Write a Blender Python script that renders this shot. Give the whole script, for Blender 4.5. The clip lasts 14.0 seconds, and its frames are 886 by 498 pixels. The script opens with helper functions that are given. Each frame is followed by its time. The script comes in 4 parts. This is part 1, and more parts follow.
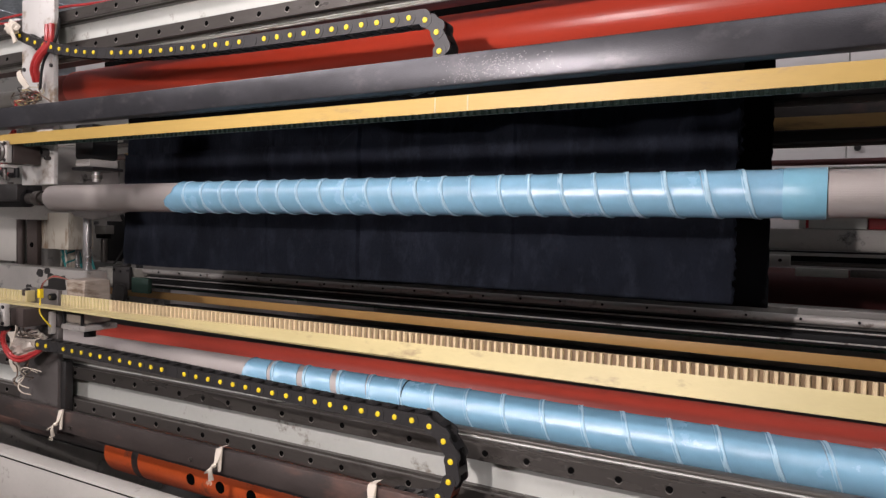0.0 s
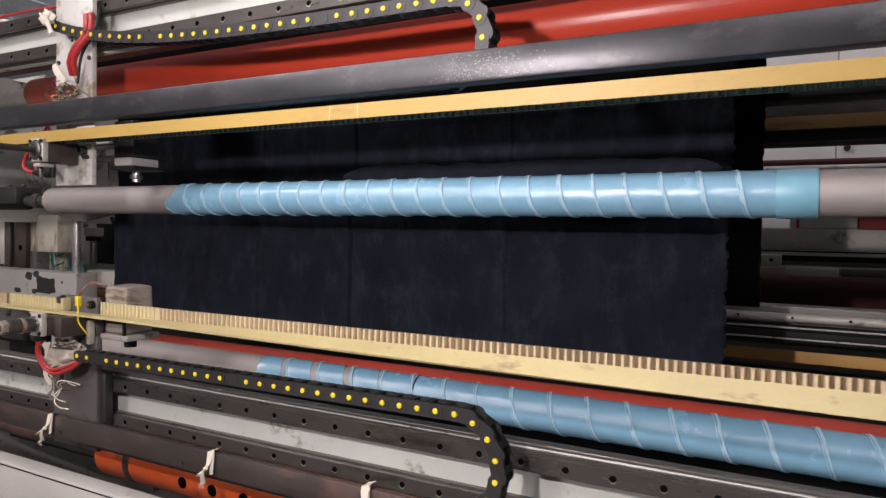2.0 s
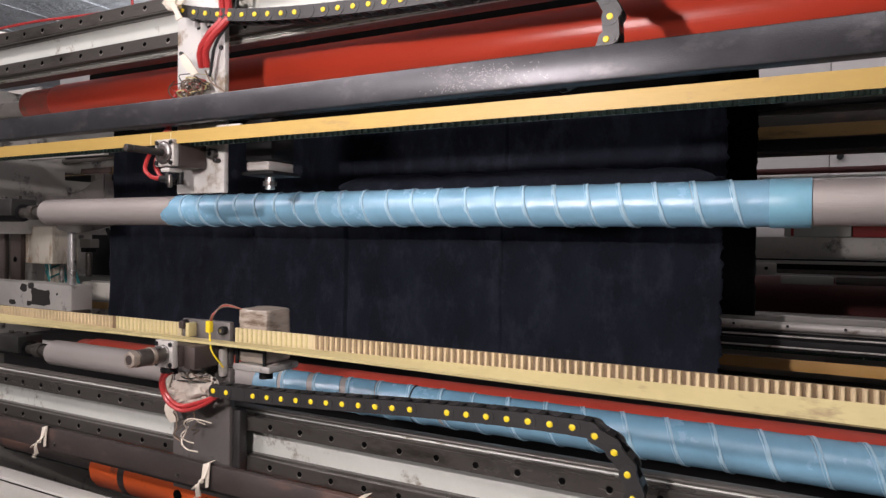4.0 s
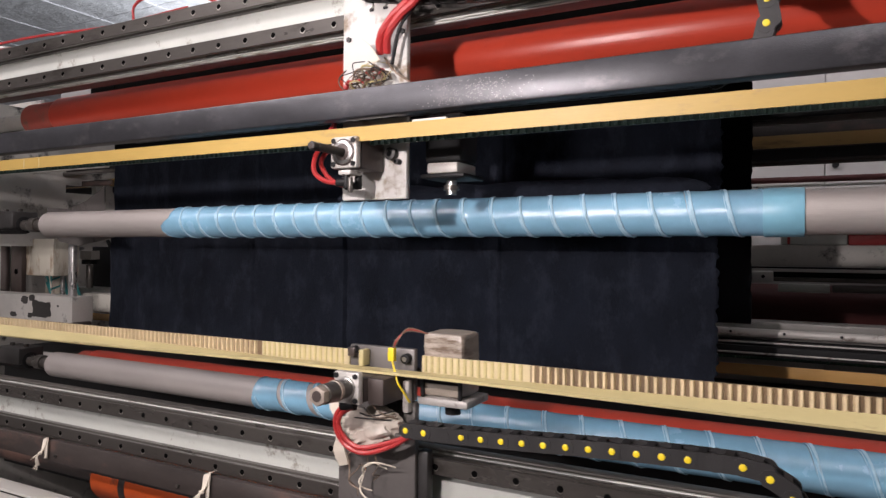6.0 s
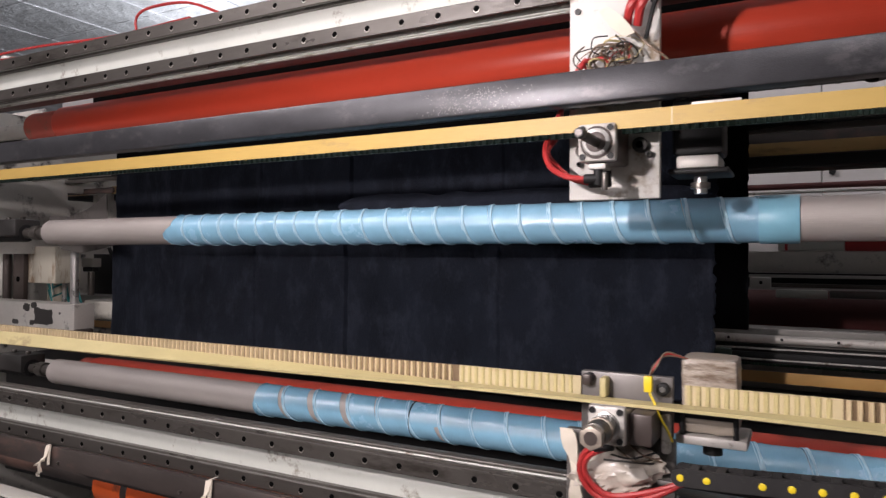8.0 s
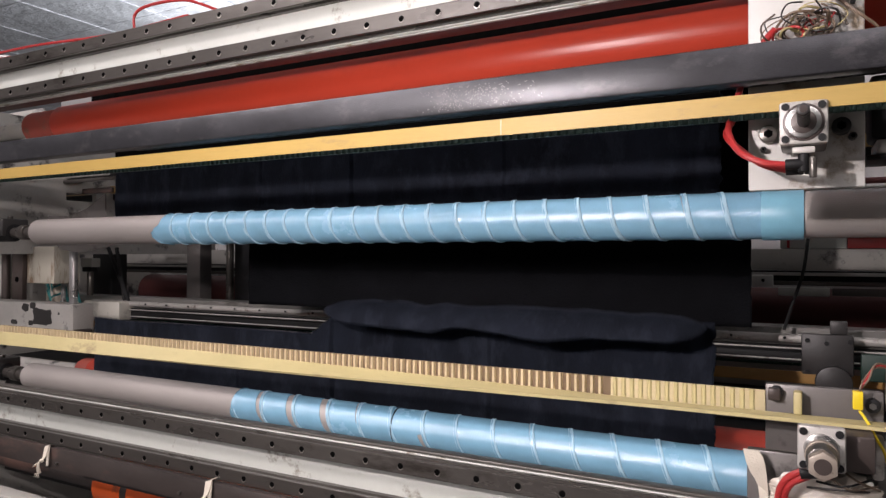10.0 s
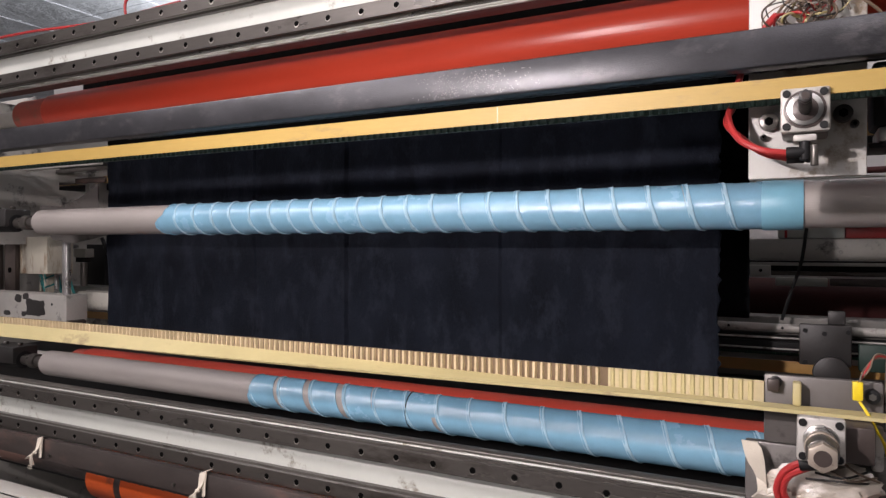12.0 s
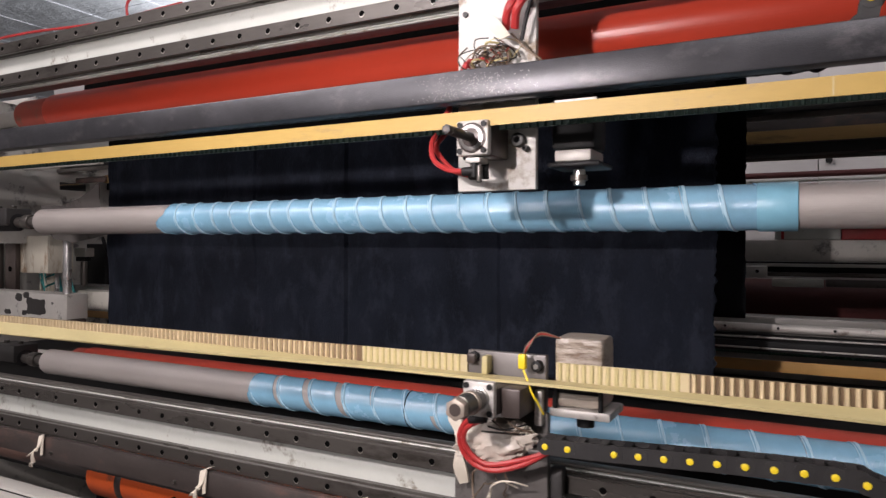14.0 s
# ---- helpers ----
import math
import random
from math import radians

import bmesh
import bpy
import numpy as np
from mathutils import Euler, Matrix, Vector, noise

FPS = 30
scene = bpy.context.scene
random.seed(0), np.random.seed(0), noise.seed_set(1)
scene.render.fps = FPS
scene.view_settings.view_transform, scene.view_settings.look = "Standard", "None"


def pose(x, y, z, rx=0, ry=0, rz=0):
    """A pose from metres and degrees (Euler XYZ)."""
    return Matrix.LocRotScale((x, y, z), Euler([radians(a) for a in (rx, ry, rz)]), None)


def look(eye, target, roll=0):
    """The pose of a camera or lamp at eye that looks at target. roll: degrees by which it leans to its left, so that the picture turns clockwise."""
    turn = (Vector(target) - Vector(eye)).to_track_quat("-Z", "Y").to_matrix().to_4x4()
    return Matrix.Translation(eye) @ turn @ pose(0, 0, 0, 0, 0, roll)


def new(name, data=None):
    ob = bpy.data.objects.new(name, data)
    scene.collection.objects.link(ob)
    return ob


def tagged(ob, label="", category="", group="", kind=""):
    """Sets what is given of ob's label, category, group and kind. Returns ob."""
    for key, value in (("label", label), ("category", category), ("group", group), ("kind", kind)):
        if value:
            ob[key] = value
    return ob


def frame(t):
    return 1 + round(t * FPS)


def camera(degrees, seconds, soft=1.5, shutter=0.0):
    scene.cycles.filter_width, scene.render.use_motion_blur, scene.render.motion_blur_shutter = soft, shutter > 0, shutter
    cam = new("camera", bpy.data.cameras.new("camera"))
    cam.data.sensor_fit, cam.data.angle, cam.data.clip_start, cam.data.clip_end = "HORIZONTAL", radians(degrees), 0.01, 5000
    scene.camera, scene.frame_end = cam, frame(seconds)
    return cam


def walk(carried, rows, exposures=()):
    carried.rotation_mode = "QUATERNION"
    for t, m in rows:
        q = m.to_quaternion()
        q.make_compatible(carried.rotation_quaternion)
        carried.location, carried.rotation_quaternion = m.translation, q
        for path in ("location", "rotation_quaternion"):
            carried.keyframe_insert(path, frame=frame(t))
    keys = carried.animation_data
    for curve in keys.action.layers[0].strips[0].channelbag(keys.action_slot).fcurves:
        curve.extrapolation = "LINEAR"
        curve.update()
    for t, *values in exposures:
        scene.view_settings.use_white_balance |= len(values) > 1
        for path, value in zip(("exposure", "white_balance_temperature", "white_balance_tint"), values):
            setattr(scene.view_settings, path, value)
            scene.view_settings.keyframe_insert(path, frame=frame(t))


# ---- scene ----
# The machine runs along x, depth from the viewer is y, z = 0 lies at the camera's height.
cam = camera(66, 14.0, soft=1.4, shutter=0.35)
CAMERA = [
    (0, -0.0029, 0.0028, -0.0007, 28.964, -1.746, -1.165),
    (0.5, -0.0021, 0.0040, -0.0013, 28.812, -1.833, -1.031),
    (1, -0.0041, 0.0041, -0.0024, 28.565, -1.873, -0.990),
    (1.5, -0.0053, 0.0023, -0.0020, 28.349, -1.698, -0.980),
    (2, -0.0060, 0.0044, -0.0036, 28.264, -1.553, -0.970),
    (2.5, -0.0052, 0.0055, -0.0021, 28.148, -1.540, -0.912),
    (3, -0.0049, 0.0051, -0.0021, 28.077, -1.356, -0.850),
    (5.5, 0.0003, -0.0007, 0.0005, 27.954, -0.118, -0.459),
    (6, 0.0028, -0.0036, 0.0001, 27.976, 0.004, -0.394),
    (6.5, 0.0042, -0.0067, 0.0002, 27.966, 0.175, -0.358),
    (7, 0.0055, -0.0082, 0.0000, 28.059, 0.261, -0.326),
    (7.5, 0.0075, -0.0094, 0.0009, 27.959, 0.388, -0.305),
    (8, 0.0079, -0.0128, 0.0015, 27.970, 0.531, -0.273),
    (10.5, 0.0013, -0.0036, -0.0007, 27.927, 0.422, -0.046),
    (11, -0.0000, -0.0000, -0.0000, 27.860, 0.120, -0.000),
    (11.5, -0.0007, 0.0028, -0.0007, 27.809, -0.119, -0.082),
    (12, -0.0012, 0.0033, -0.0013, 27.668, -0.310, -0.067),
    (12.5, 0.0004, 0.0013, -0.0009, 27.639, -0.415, -0.113),
    (13, 0.0008, -0.0003, -0.0002, 27.603, -0.468, -0.174),
    (13.5, 0.0014, -0.0038, -0.0008, 27.561, -0.379, -0.201),
    (14, 0.0030, -0.0055, -0.0016, 27.567, -0.279, -0.226),
]


def camera_pose(x, y, z, yaw, pitch, roll):
    turn = Matrix.Rotation(radians(yaw), 4, "Z") @ Matrix.Rotation(radians(90 + pitch), 4, "X") @ Matrix.Rotation(radians(-roll), 4, "Z")
    return Matrix.Translation((x, y, z)) @ turn


walk(cam, [(t, camera_pose(*r)) for t, *r in CAMERA])
scene.view_settings.exposure = 0.0

# ---- light ----
world = bpy.data.worlds.new("world")
scene.world = world
world.use_nodes = True
world.node_tree.nodes["Background"].inputs[0].default_value = (0.75, 0.85, 1.0, 1)
world.node_tree.nodes["Background"].inputs[1].default_value = 0.05


def lamp(name, place, target, size, watts, colour, size_y=None):
    data = bpy.data.lights.new(name, "AREA")
    data.shape, data.size, data.size_y = "RECTANGLE", size, size_y or size
    data.energy, data.color = watts, colour
    ob = new(name, data)
    ob.matrix_world = look(place, target)
    return tagged(ob, "bright lamp lighting the machine", "lamp")


lamp("work_lamp", (-0.43, -0.08, 0.235), (-0.60, 1.0, 0.05), 0.03, 9.6, (1.0, 0.89, 0.895))
lamp("ceiling_lamp", (-2.25, -3.6, 1.3), (-0.6, 0.9, 0.0), 0.5, 60, (1.0, 0.905, 0.925), 0.3)
lamp("ceiling_lamp", (-2.0, -0.7, 1.6), (-1.5, 1.0, -0.1), 1.6, 37, (1.0, 0.90, 0.92), 0.3)
lamp("ceiling_lamp", (0.9, -0.8, 1.6), (0.0, 1.8, 0.0), 1.6, 19, (1.0, 0.92, 0.94), 0.3)


# Unseen point lamps added to brighten the ceiling and the rear.
def fill_point(place, watts):
    data = bpy.data.lights.new("fill_lamp", "POINT")
    data.energy, data.shadow_soft_size, data.color = watts, 0.12, (0.95, 0.97, 1.0)
    ob = tagged(new("fill_lamp", data), "unseen fill lamp added over the aisle", "lamp")
    ob.location = place


fill_point((-3.6, 3.4, 1.0), 60)
fill_point((0.8, 3.2, 1.0), 75)

# ---- materials ----
def material(name, colour, rough=0.5, metal=0.0, spread=0.25, scale=8.0, fine=180.0, bump=0.15, stain=None, stain_amount=0.0, stain_scale=5.0,
             stretch=(1, 1, 1), coat=0.0, sheen=0.0, vary=0.0, rough_spread=0.15, shine=0.5, depth=0.002):
    mat = bpy.data.materials.new(name)
    mat.use_nodes = True
    nodes, links = mat.node_tree.nodes, mat.node_tree.links
    shader = nodes["Principled BSDF"]
    coords = nodes.new("ShaderNodeTexCoord")
    mapping = nodes.new("ShaderNodeMapping")
    mapping.inputs["Scale"].default_value = stretch
    links.new(coords.outputs["Object"], mapping.inputs[0])

    def noise_node(s, detail=6, rough_=0.6):
        n = nodes.new("ShaderNodeTexNoise")
        n.inputs["Scale"].default_value, n.inputs["Detail"].default_value, n.inputs["Roughness"].default_value = s, detail, rough_
        links.new(mapping.outputs[0], n.inputs["Vector"])
        return n

    broad, grain = noise_node(scale), noise_node(fine, 3)
    mix = nodes.new("ShaderNodeMix")
    mix.data_type = "RGBA"
    mix.inputs["A"].default_value = (*[c * (1 - spread) for c in colour], 1)
    mix.inputs["B"].default_value = (*[min(1, c * (1 + spread)) for c in colour], 1)
    both = nodes.new("ShaderNodeMath")
    both.operation = "MULTIPLY_ADD"
    both.inputs[1].default_value = 0.35
    links.new(grain.outputs["Fac"], both.inputs[0])
    ramp = nodes.new("ShaderNodeMapRange")
    ramp.inputs["From Min"].default_value, ramp.inputs["From Max"].default_value = 0.3, 0.7
    ramp.inputs["To Min"].default_value, ramp.inputs["To Max"].default_value = 0.0, 0.65
    links.new(broad.outputs["Fac"], ramp.inputs["Value"])
    links.new(ramp.outputs[0], both.inputs[2])
    links.new(both.outputs[0], mix.inputs["Factor"])
    out = mix.outputs["Result"]
    if stain:
        spots = noise_node(stain_scale, 8, 0.7)
        cut = nodes.new("ShaderNodeMapRange")
        cut.inputs["From Min"].default_value = 0.62 - 0.25 * stain_amount
        cut.inputs["From Max"].default_value = 0.72 - 0.2 * stain_amount
        links.new(spots.outputs["Fac"], cut.inputs["Value"])
        over = nodes.new("ShaderNodeMix")
        over.data_type = "RGBA"
        over.inputs["B"].default_value = (*stain, 1)
        links.new(cut.outputs[0], over.inputs["Factor"])
        links.new(out, over.inputs["A"])
        out = over.outputs["Result"]
    if vary:
        info = nodes.new("ShaderNodeObjectInfo")
        hue = nodes.new("ShaderNodeHueSaturation")
        rng = nodes.new("ShaderNodeMapRange")
        rng.inputs["To Min"].default_value, rng.inputs["To Max"].default_value = 1 - vary, 1 + vary
        links.new(info.outputs["Random"], rng.inputs["Value"])
        links.new(rng.outputs[0], hue.inputs["Value"])
        links.new(out, hue.inputs["Color"])
        out = hue.outputs["Color"]
    links.new(out, shader.inputs["Base Color"])
    rr = nodes.new("ShaderNodeMapRange")
    rr.inputs["To Min"].default_value, rr.inputs["To Max"].default_value = max(0.02, rough - rough_spread), min(1, rough + rough_spread)
    links.new(broad.outputs["Fac"], rr.inputs["Value"])
    links.new(rr.outputs[0], shader.inputs["Roughness"])
    shader.inputs["Metallic"].default_value = metal
    shader.inputs["Coat Weight"].default_value = coat
    shader.inputs["Specular IOR Level"].default_value = shine
    if sheen:
        shader.inputs["Sheen Weight"].default_value = sheen
        shader.inputs["Sheen Roughness"].default_value = 0.4
        shader.inputs["Sheen Tint"].default_value = (0.45, 0.55, 0.8, 1)
    if bump:
        relief = nodes.new("ShaderNodeBump")
        relief.inputs["Strength"].default_value, relief.inputs["Distance"].default_value = bump, depth
        links.new(grain.outputs["Fac"], relief.inputs["Height"])
        links.new(relief.outputs[0], shader.inputs["Normal"])
    return mat


WHITE = material("cream_machine_paint", (0.56, 0.575, 0.53), 0.5, stain=(0.20, 0.17, 0.13), stain_amount=0.13, stain_scale=22, spread=0.1, bump=0.06)
OLD_WHITE = material("scuffed_grey_white_paint", (0.42, 0.41, 0.375), 0.5, stain=(0.22, 0.20, 0.17), stain_amount=0.06, stain_scale=40, spread=0.14, scale=5)
OLD_PAINT = material("worn_grey_paint", (0.47, 0.455, 0.42), 0.5, stain=(0.05, 0.045, 0.045), stain_amount=0.25, stain_scale=14, spread=0.2, bump=0.1)
PLATE = material("painted_plate", (0.55, 0.54, 0.51), 0.4, stain=(0.24, 0.18, 0.12), stain_amount=0.3, stain_scale=17, spread=0.1, bump=0.05)
GREASY = material("greasy_grey_steel", (0.15, 0.138, 0.13), 0.4, metal=0.3, stain=(0.05, 0.045, 0.04), stain_amount=0.35, stain_scale=16, spread=0.2, bump=0.05)
RAIL = material("oiled_rail_steel", (0.118, 0.108, 0.098), 0.30, metal=0.6, stretch=(0.3, 1, 1), stain=(0.05, 0.043, 0.037), stain_amount=0.4, stain_scale=14, spread=0.3)
SCRATCHED = material("scratched_steel_edge", (0.15, 0.14, 0.125), 0.35, metal=0.4, spread=0.3, stain=(0.55, 0.53, 0.5), stain_amount=0.12, stain_scale=60, stretch=(0.25, 1, 1))
DULL_STEEL = material("dull_grey_steel", (0.24, 0.23, 0.215), 0.4, metal=0.3, spread=0.25, stretch=(0.3, 1, 1), stain=(0.10, 0.09, 0.08), stain_amount=0.3, stain_scale=16)
SCUFF = material("bare_scuffed_steel", (0.20, 0.195, 0.19), 0.4, metal=0.5, spread=0.3, scale=60)
RIM = material("bright_hole_rim", (0.34, 0.32, 0.29), 0.35, metal=0.7, spread=0.25, vary=0.5)
NUT = material("worn_tan_steel", (0.34, 0.29, 0.24), 0.42, metal=0.35, spread=0.25, scale=40, stain=(0.12, 0.08, 0.06), stain_amount=0.3, stain_scale=60)
STREAKED = material("yellowed_paint_with_rust_runs", (0.50, 0.47, 0.39), 0.5, stain=(0.17, 0.10, 0.05), stain_amount=0.4, stain_scale=22, stretch=(1, 1, 0.25), spread=0.18, bump=0.1)
WRAP = material("crumpled_milky_plastic", (0.47, 0.42, 0.36), 0.35, spread=0.3, scale=30, fine=140, bump=0.5, coat=0.3, stain=(0.16, 0.11, 0.08), stain_amount=0.2, stain_scale=25)
BRIGHT = material("bright_steel", (0.55, 0.54, 0.52), 0.3, metal=1.0, stretch=(0.1, 1, 1), spread=0.2)
BEAM = material("dark_mill_steel", (0.048, 0.048, 0.053), 0.33, metal=0.4, stretch=(0.6, 1, 1), scale=22, fine=650, spread=0.4, bump=0.13, stain=(0.085, 0.082, 0.086), stain_amount=0.3, stain_scale=34, rough_spread=0.1)
BLACK = material("black_steel", (0.011, 0.011, 0.0115), 0.55, spread=0.3, shine=0.25)
# Near-black without shine, the shade of holes and gaps as a colour.
SHADE_BLACK = material("shade_black", (0.003, 0.003, 0.003), 0.9, spread=0.2, shine=0.02)
DARK_STEEL = material("dark_greasy_steel", (0.036, 0.034, 0.033), 0.45, metal=0.2, spread=0.4)
CHROME = material("worn_chrome", (0.46, 0.45, 0.44), 0.28, metal=0.75, stretch=(0.15, 1, 1), spread=0.25, stain=(0.15, 0.14, 0.13), stain_amount=0.2, stain_scale=12)
RUSTY = material("dark_oily_bar", (0.040, 0.032, 0.029), 0.5, spread=0.6, scale=14, stain=(0.115, 0.066, 0.052), stain_amount=0.45, stain_scale=10, stretch=(0.4, 1, 1))
MAROON = material("maroon_tone", (0.14, 0.06, 0.055), 0.45, spread=0.2)
RED = material("red_rubber", (0.54, 0.054, 0.026), 0.32, spread=0.1, stretch=(0.3, 1, 1), bump=0.03, rough_spread=0.08)
# Same red rubber, with the lower roller's shade put into a darker colour.
SHADED_RED = material("shaded_red_rubber", (0.42, 0.05, 0.030), 0.45, spread=0.2, stretch=(0.3, 1, 1), bump=0.05)
RED_END = material("worn_red_rubber", (0.33, 0.07, 0.05), 0.6, spread=0.25, stain=(0.2, 0.1, 0.07), stain_amount=0.3, stain_scale=20)
DARK_RED = material("dull_red_roller", (0.105, 0.027, 0.026), 0.6, spread=0.2)
PEELED = material("peeling_cream_paint", (0.52, 0.50, 0.44), 0.5, stain=(0.035, 0.03, 0.03), stain_amount=0.4, stain_scale=7, spread=0.15, bump=0.1)
ORANGE = material("orange_paint", (0.62, 0.10, 0.02), 0.45, spread=0.15, stain=(0.12, 0.05, 0.03), stain_amount=0.25, stain_scale=16)
TUBE = material("grey_sprayed_tube", (0.44, 0.405, 0.38), 0.5, metal=0.3, spread=0.06, fine=900, bump=0.25)
TEAL_SATIN = material("teal_satin", (0.215, 0.475, 0.61), 0.34, spread=0.14, scale=16, fine=700, bump=0.2, shine=0.6)
BLUE = material("pale_blue_satin", (0.235, 0.465, 0.63), 0.26, spread=0.18, scale=16, fine=700, bump=0.2, shine=1.0, rough_spread=0.05, vary=0.06)
SEAM = material("pale_blue_seam", (0.41, 0.63, 0.75), 0.45, spread=0.14, scale=40, fine=900, bump=0.5)
YELLOW_BELT = material("yellow_belt_back", (0.41, 0.275, 0.072), 0.5, spread=0.14, stretch=(0.3, 1, 1), stain=(0.3, 0.2, 0.08), stain_amount=0.08, stain_scale=24)
BROWN_BELT = material("brown_greasy_belt", (0.43, 0.28, 0.10), 0.5, spread=0.3, stretch=(0.2, 1, 1), stain=(0.16, 0.10, 0.05), stain_amount=0.4, stain_scale=20)
ORANGE_BELT = material("orange_yellow_belt", (0.60, 0.35, 0.115), 0.5, spread=0.14, stretch=(0.3, 1, 1))
CREAM_BELT = material("cream_belt", (0.485, 0.415, 0.205), 0.5, spread=0.14, scale=12, stretch=(0.5, 1, 1), stain=(0.26, 0.19, 0.11), stain_amount=0.16, stain_scale=14)
TAN_BELT = material("tan_belt_web", (0.50, 0.42, 0.25), 0.5, spread=0.15)
WORN_TEETH = material("worn_belt_teeth", (0.55, 0.44, 0.27), 0.5, spread=0.25, scale=25)
OLD_BELT = material("greasy_belt_web", (0.150, 0.100, 0.054), 0.5, spread=0.35, stretch=(3, 1, 1))
FRESH_GREEN = material("green_rear_belt_teeth", (0.030, 0.105, 0.070), 0.5, spread=0.3)
GREEN = material("green_belt_teeth", (0.013, 0.036, 0.026), 0.55, spread=0.3)
CLOTH = material("navy_velvet", (0.0095, 0.0117, 0.0180), 0.95, spread=0.6, scale=9, fine=240, bump=1.0, sheen=0.06, shine=0.12, stain=(0.0180, 0.0215, 0.0315), stain_amount=0.5, stain_scale=15, stretch=(1.3, 1, 0.7))
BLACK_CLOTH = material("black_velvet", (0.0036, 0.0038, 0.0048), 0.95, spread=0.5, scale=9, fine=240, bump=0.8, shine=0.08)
CHAIN = material("black_nylon", (0.022, 0.021, 0.021), 0.4, spread=0.2, vary=0.15)
CAP = material("yellow_caps", (0.72, 0.55, 0.02), 0.4, spread=0.1)
ALU = material("cast_aluminium", (0.47, 0.45, 0.42), 0.5, metal=0.25, spread=0.15, stain=(0.15, 0.12, 0.1), stain_amount=0.25, stain_scale=30)
BRONZE = material("brown_oxide_steel", (0.062, 0.048, 0.043), 0.4, metal=0.25, spread=0.25)
TAPED = material("clear_taped_motor", (0.33, 0.285, 0.235), 0.34, spread=0.4, scale=22, fine=120, bump=0.7, coat=0.3, stain=(0.13, 0.09, 0.06), stain_amount=0.3, stain_scale=26, stretch=(0.4, 0.4, 1.6))
HOSE = material("red_hose", (0.38, 0.030, 0.030), 0.35, spread=0.08)
WIRE = material("brown_wire", (0.14, 0.10, 0.07), 0.5, spread=0.3, vary=0.5)
YELLOW = material("yellow_plastic", (0.75, 0.56, 0.02), 0.4, spread=0.1)
TEAL = material("teal_wire", (0.05, 0.28, 0.28), 0.45, spread=0.2, vary=0.3)
RIBBON = material("white_cotton_tape", (0.66, 0.6, 0.5), 0.8, spread=0.15, fine=500, bump=0.4)
FOIL = material("silver_ceiling_film", (0.60, 0.61, 0.65), 0.38, metal=0.3, spread=0.3, scale=6, fine=14, bump=1.0, depth=0.03)
WALL = material("grey_wall_sheet", (0.55, 0.54, 0.53), 0.6, spread=0.1, stretch=(0.4, 1, 1))
FLOOR = material("oily_concrete", (0.16, 0.155, 0.15), 0.6, spread=0.3, scale=2)

# ---- mesh helpers ----
def add_box(bm, x0, x1, y0, y1, z0, z1, bevel=0.0):
    tmp = bmesh.new()
    bmesh.ops.create_cube(tmp, size=1)
    for v in tmp.verts:
        v.co = Vector(((x0 + x1) / 2 + v.co.x * (x1 - x0), (y0 + y1) / 2 + v.co.y * (y1 - y0), (z0 + z1) / 2 + v.co.z * (z1 - z0)))
    if bevel:
        bmesh.ops.bevel(tmp, geom=tmp.edges[:], offset=bevel, segments=2, affect="EDGES", profile=0.5)
    absorb(bm, tmp)
    return bm


def absorb(bm, tmp):
    mesh = bpy.data.meshes.new("tmp")
    tmp.to_mesh(mesh)
    tmp.free()
    bm.from_mesh(mesh)
    bpy.data.meshes.remove(mesh)


def add_rod(bm, a, b, r, r2=None, seg=24, bevel=0.0):
    a, b = Vector(a), Vector(b)
    tmp = bmesh.new()
    bmesh.ops.create_cone(tmp, cap_ends=True, segments=seg, radius1=r, radius2=r if r2 is None else r2, depth=(b - a).length)
    if bevel:
        rim = [e for e in tmp.edges if all(abs(abs(v.co.z) - (b - a).length / 2) < 1e-6 for v in e.verts)]
        bmesh.ops.bevel(tmp, geom=rim, offset=bevel, segments=2, affect="EDGES", profile=0.5)
    m = Matrix.Translation((a + b) / 2) @ (b - a).to_track_quat("Z", "Y").to_matrix().to_4x4()
    bmesh.ops.transform(tmp, matrix=m, verts=tmp.verts)
    absorb(bm, tmp)
    return bm


def add_wire(bm, points, r, seg=8, steps=8):
    """A round cable along a smooth curve through the points."""
    pts = [Vector(p) for p in points]
    ext = [2 * pts[0] - pts[1], *pts, 2 * pts[-1] - pts[-2]]
    line = []
    for i in range(1, len(ext) - 2):
        p0, p1, p2, p3 = ext[i - 1:i + 3]
        for k in range(steps):
            s = k / steps
            line.append(0.5 * (2 * p1 + (p2 - p0) * s + (2 * p0 - 5 * p1 + 4 * p2 - p3) * s * s + (3 * p1 - p0 - 3 * p2 + p3) * s ** 3))
    line.append(pts[-1])
    rings, side = [], Vector((0.3, 0.2, 0.93))
    for i, p in enumerate(line):
        d = (line[min(i + 1, len(line) - 1)] - line[max(i - 1, 0)]).normalized()
        u = d.cross(side)
        if u.length < 1e-3:
            u = d.cross(Vector((1, 0, 0)))
        u.normalize()
        w = d.cross(u)
        rings.append([bm.verts.new(p + r * (math.cos(a) * u + math.sin(a) * w)) for a in (2 * math.pi * k / seg for k in range(seg))])
    for a, b in zip(rings, rings[1:]):
        for k in range(seg):
            bm.faces.new((a[k], a[(k + 1) % seg], b[(k + 1) % seg], b[k]))
    bm.faces.new(rings[0][::-1]), bm.faces.new(rings[-1])
    return bm


def mesh_of(name, bm, mat, smooth=True):
    bmesh.ops.recalc_face_normals(bm, faces=bm.faces[:])
    mesh = bpy.data.meshes.new(name)
    bm.to_mesh(mesh)
    bm.free()
    mesh.materials.append(mat)
    if smooth:
        for p in mesh.polygons:
            p.use_smooth = True
        mesh.set_sharp_from_angle(angle=radians(35))
    return mesh


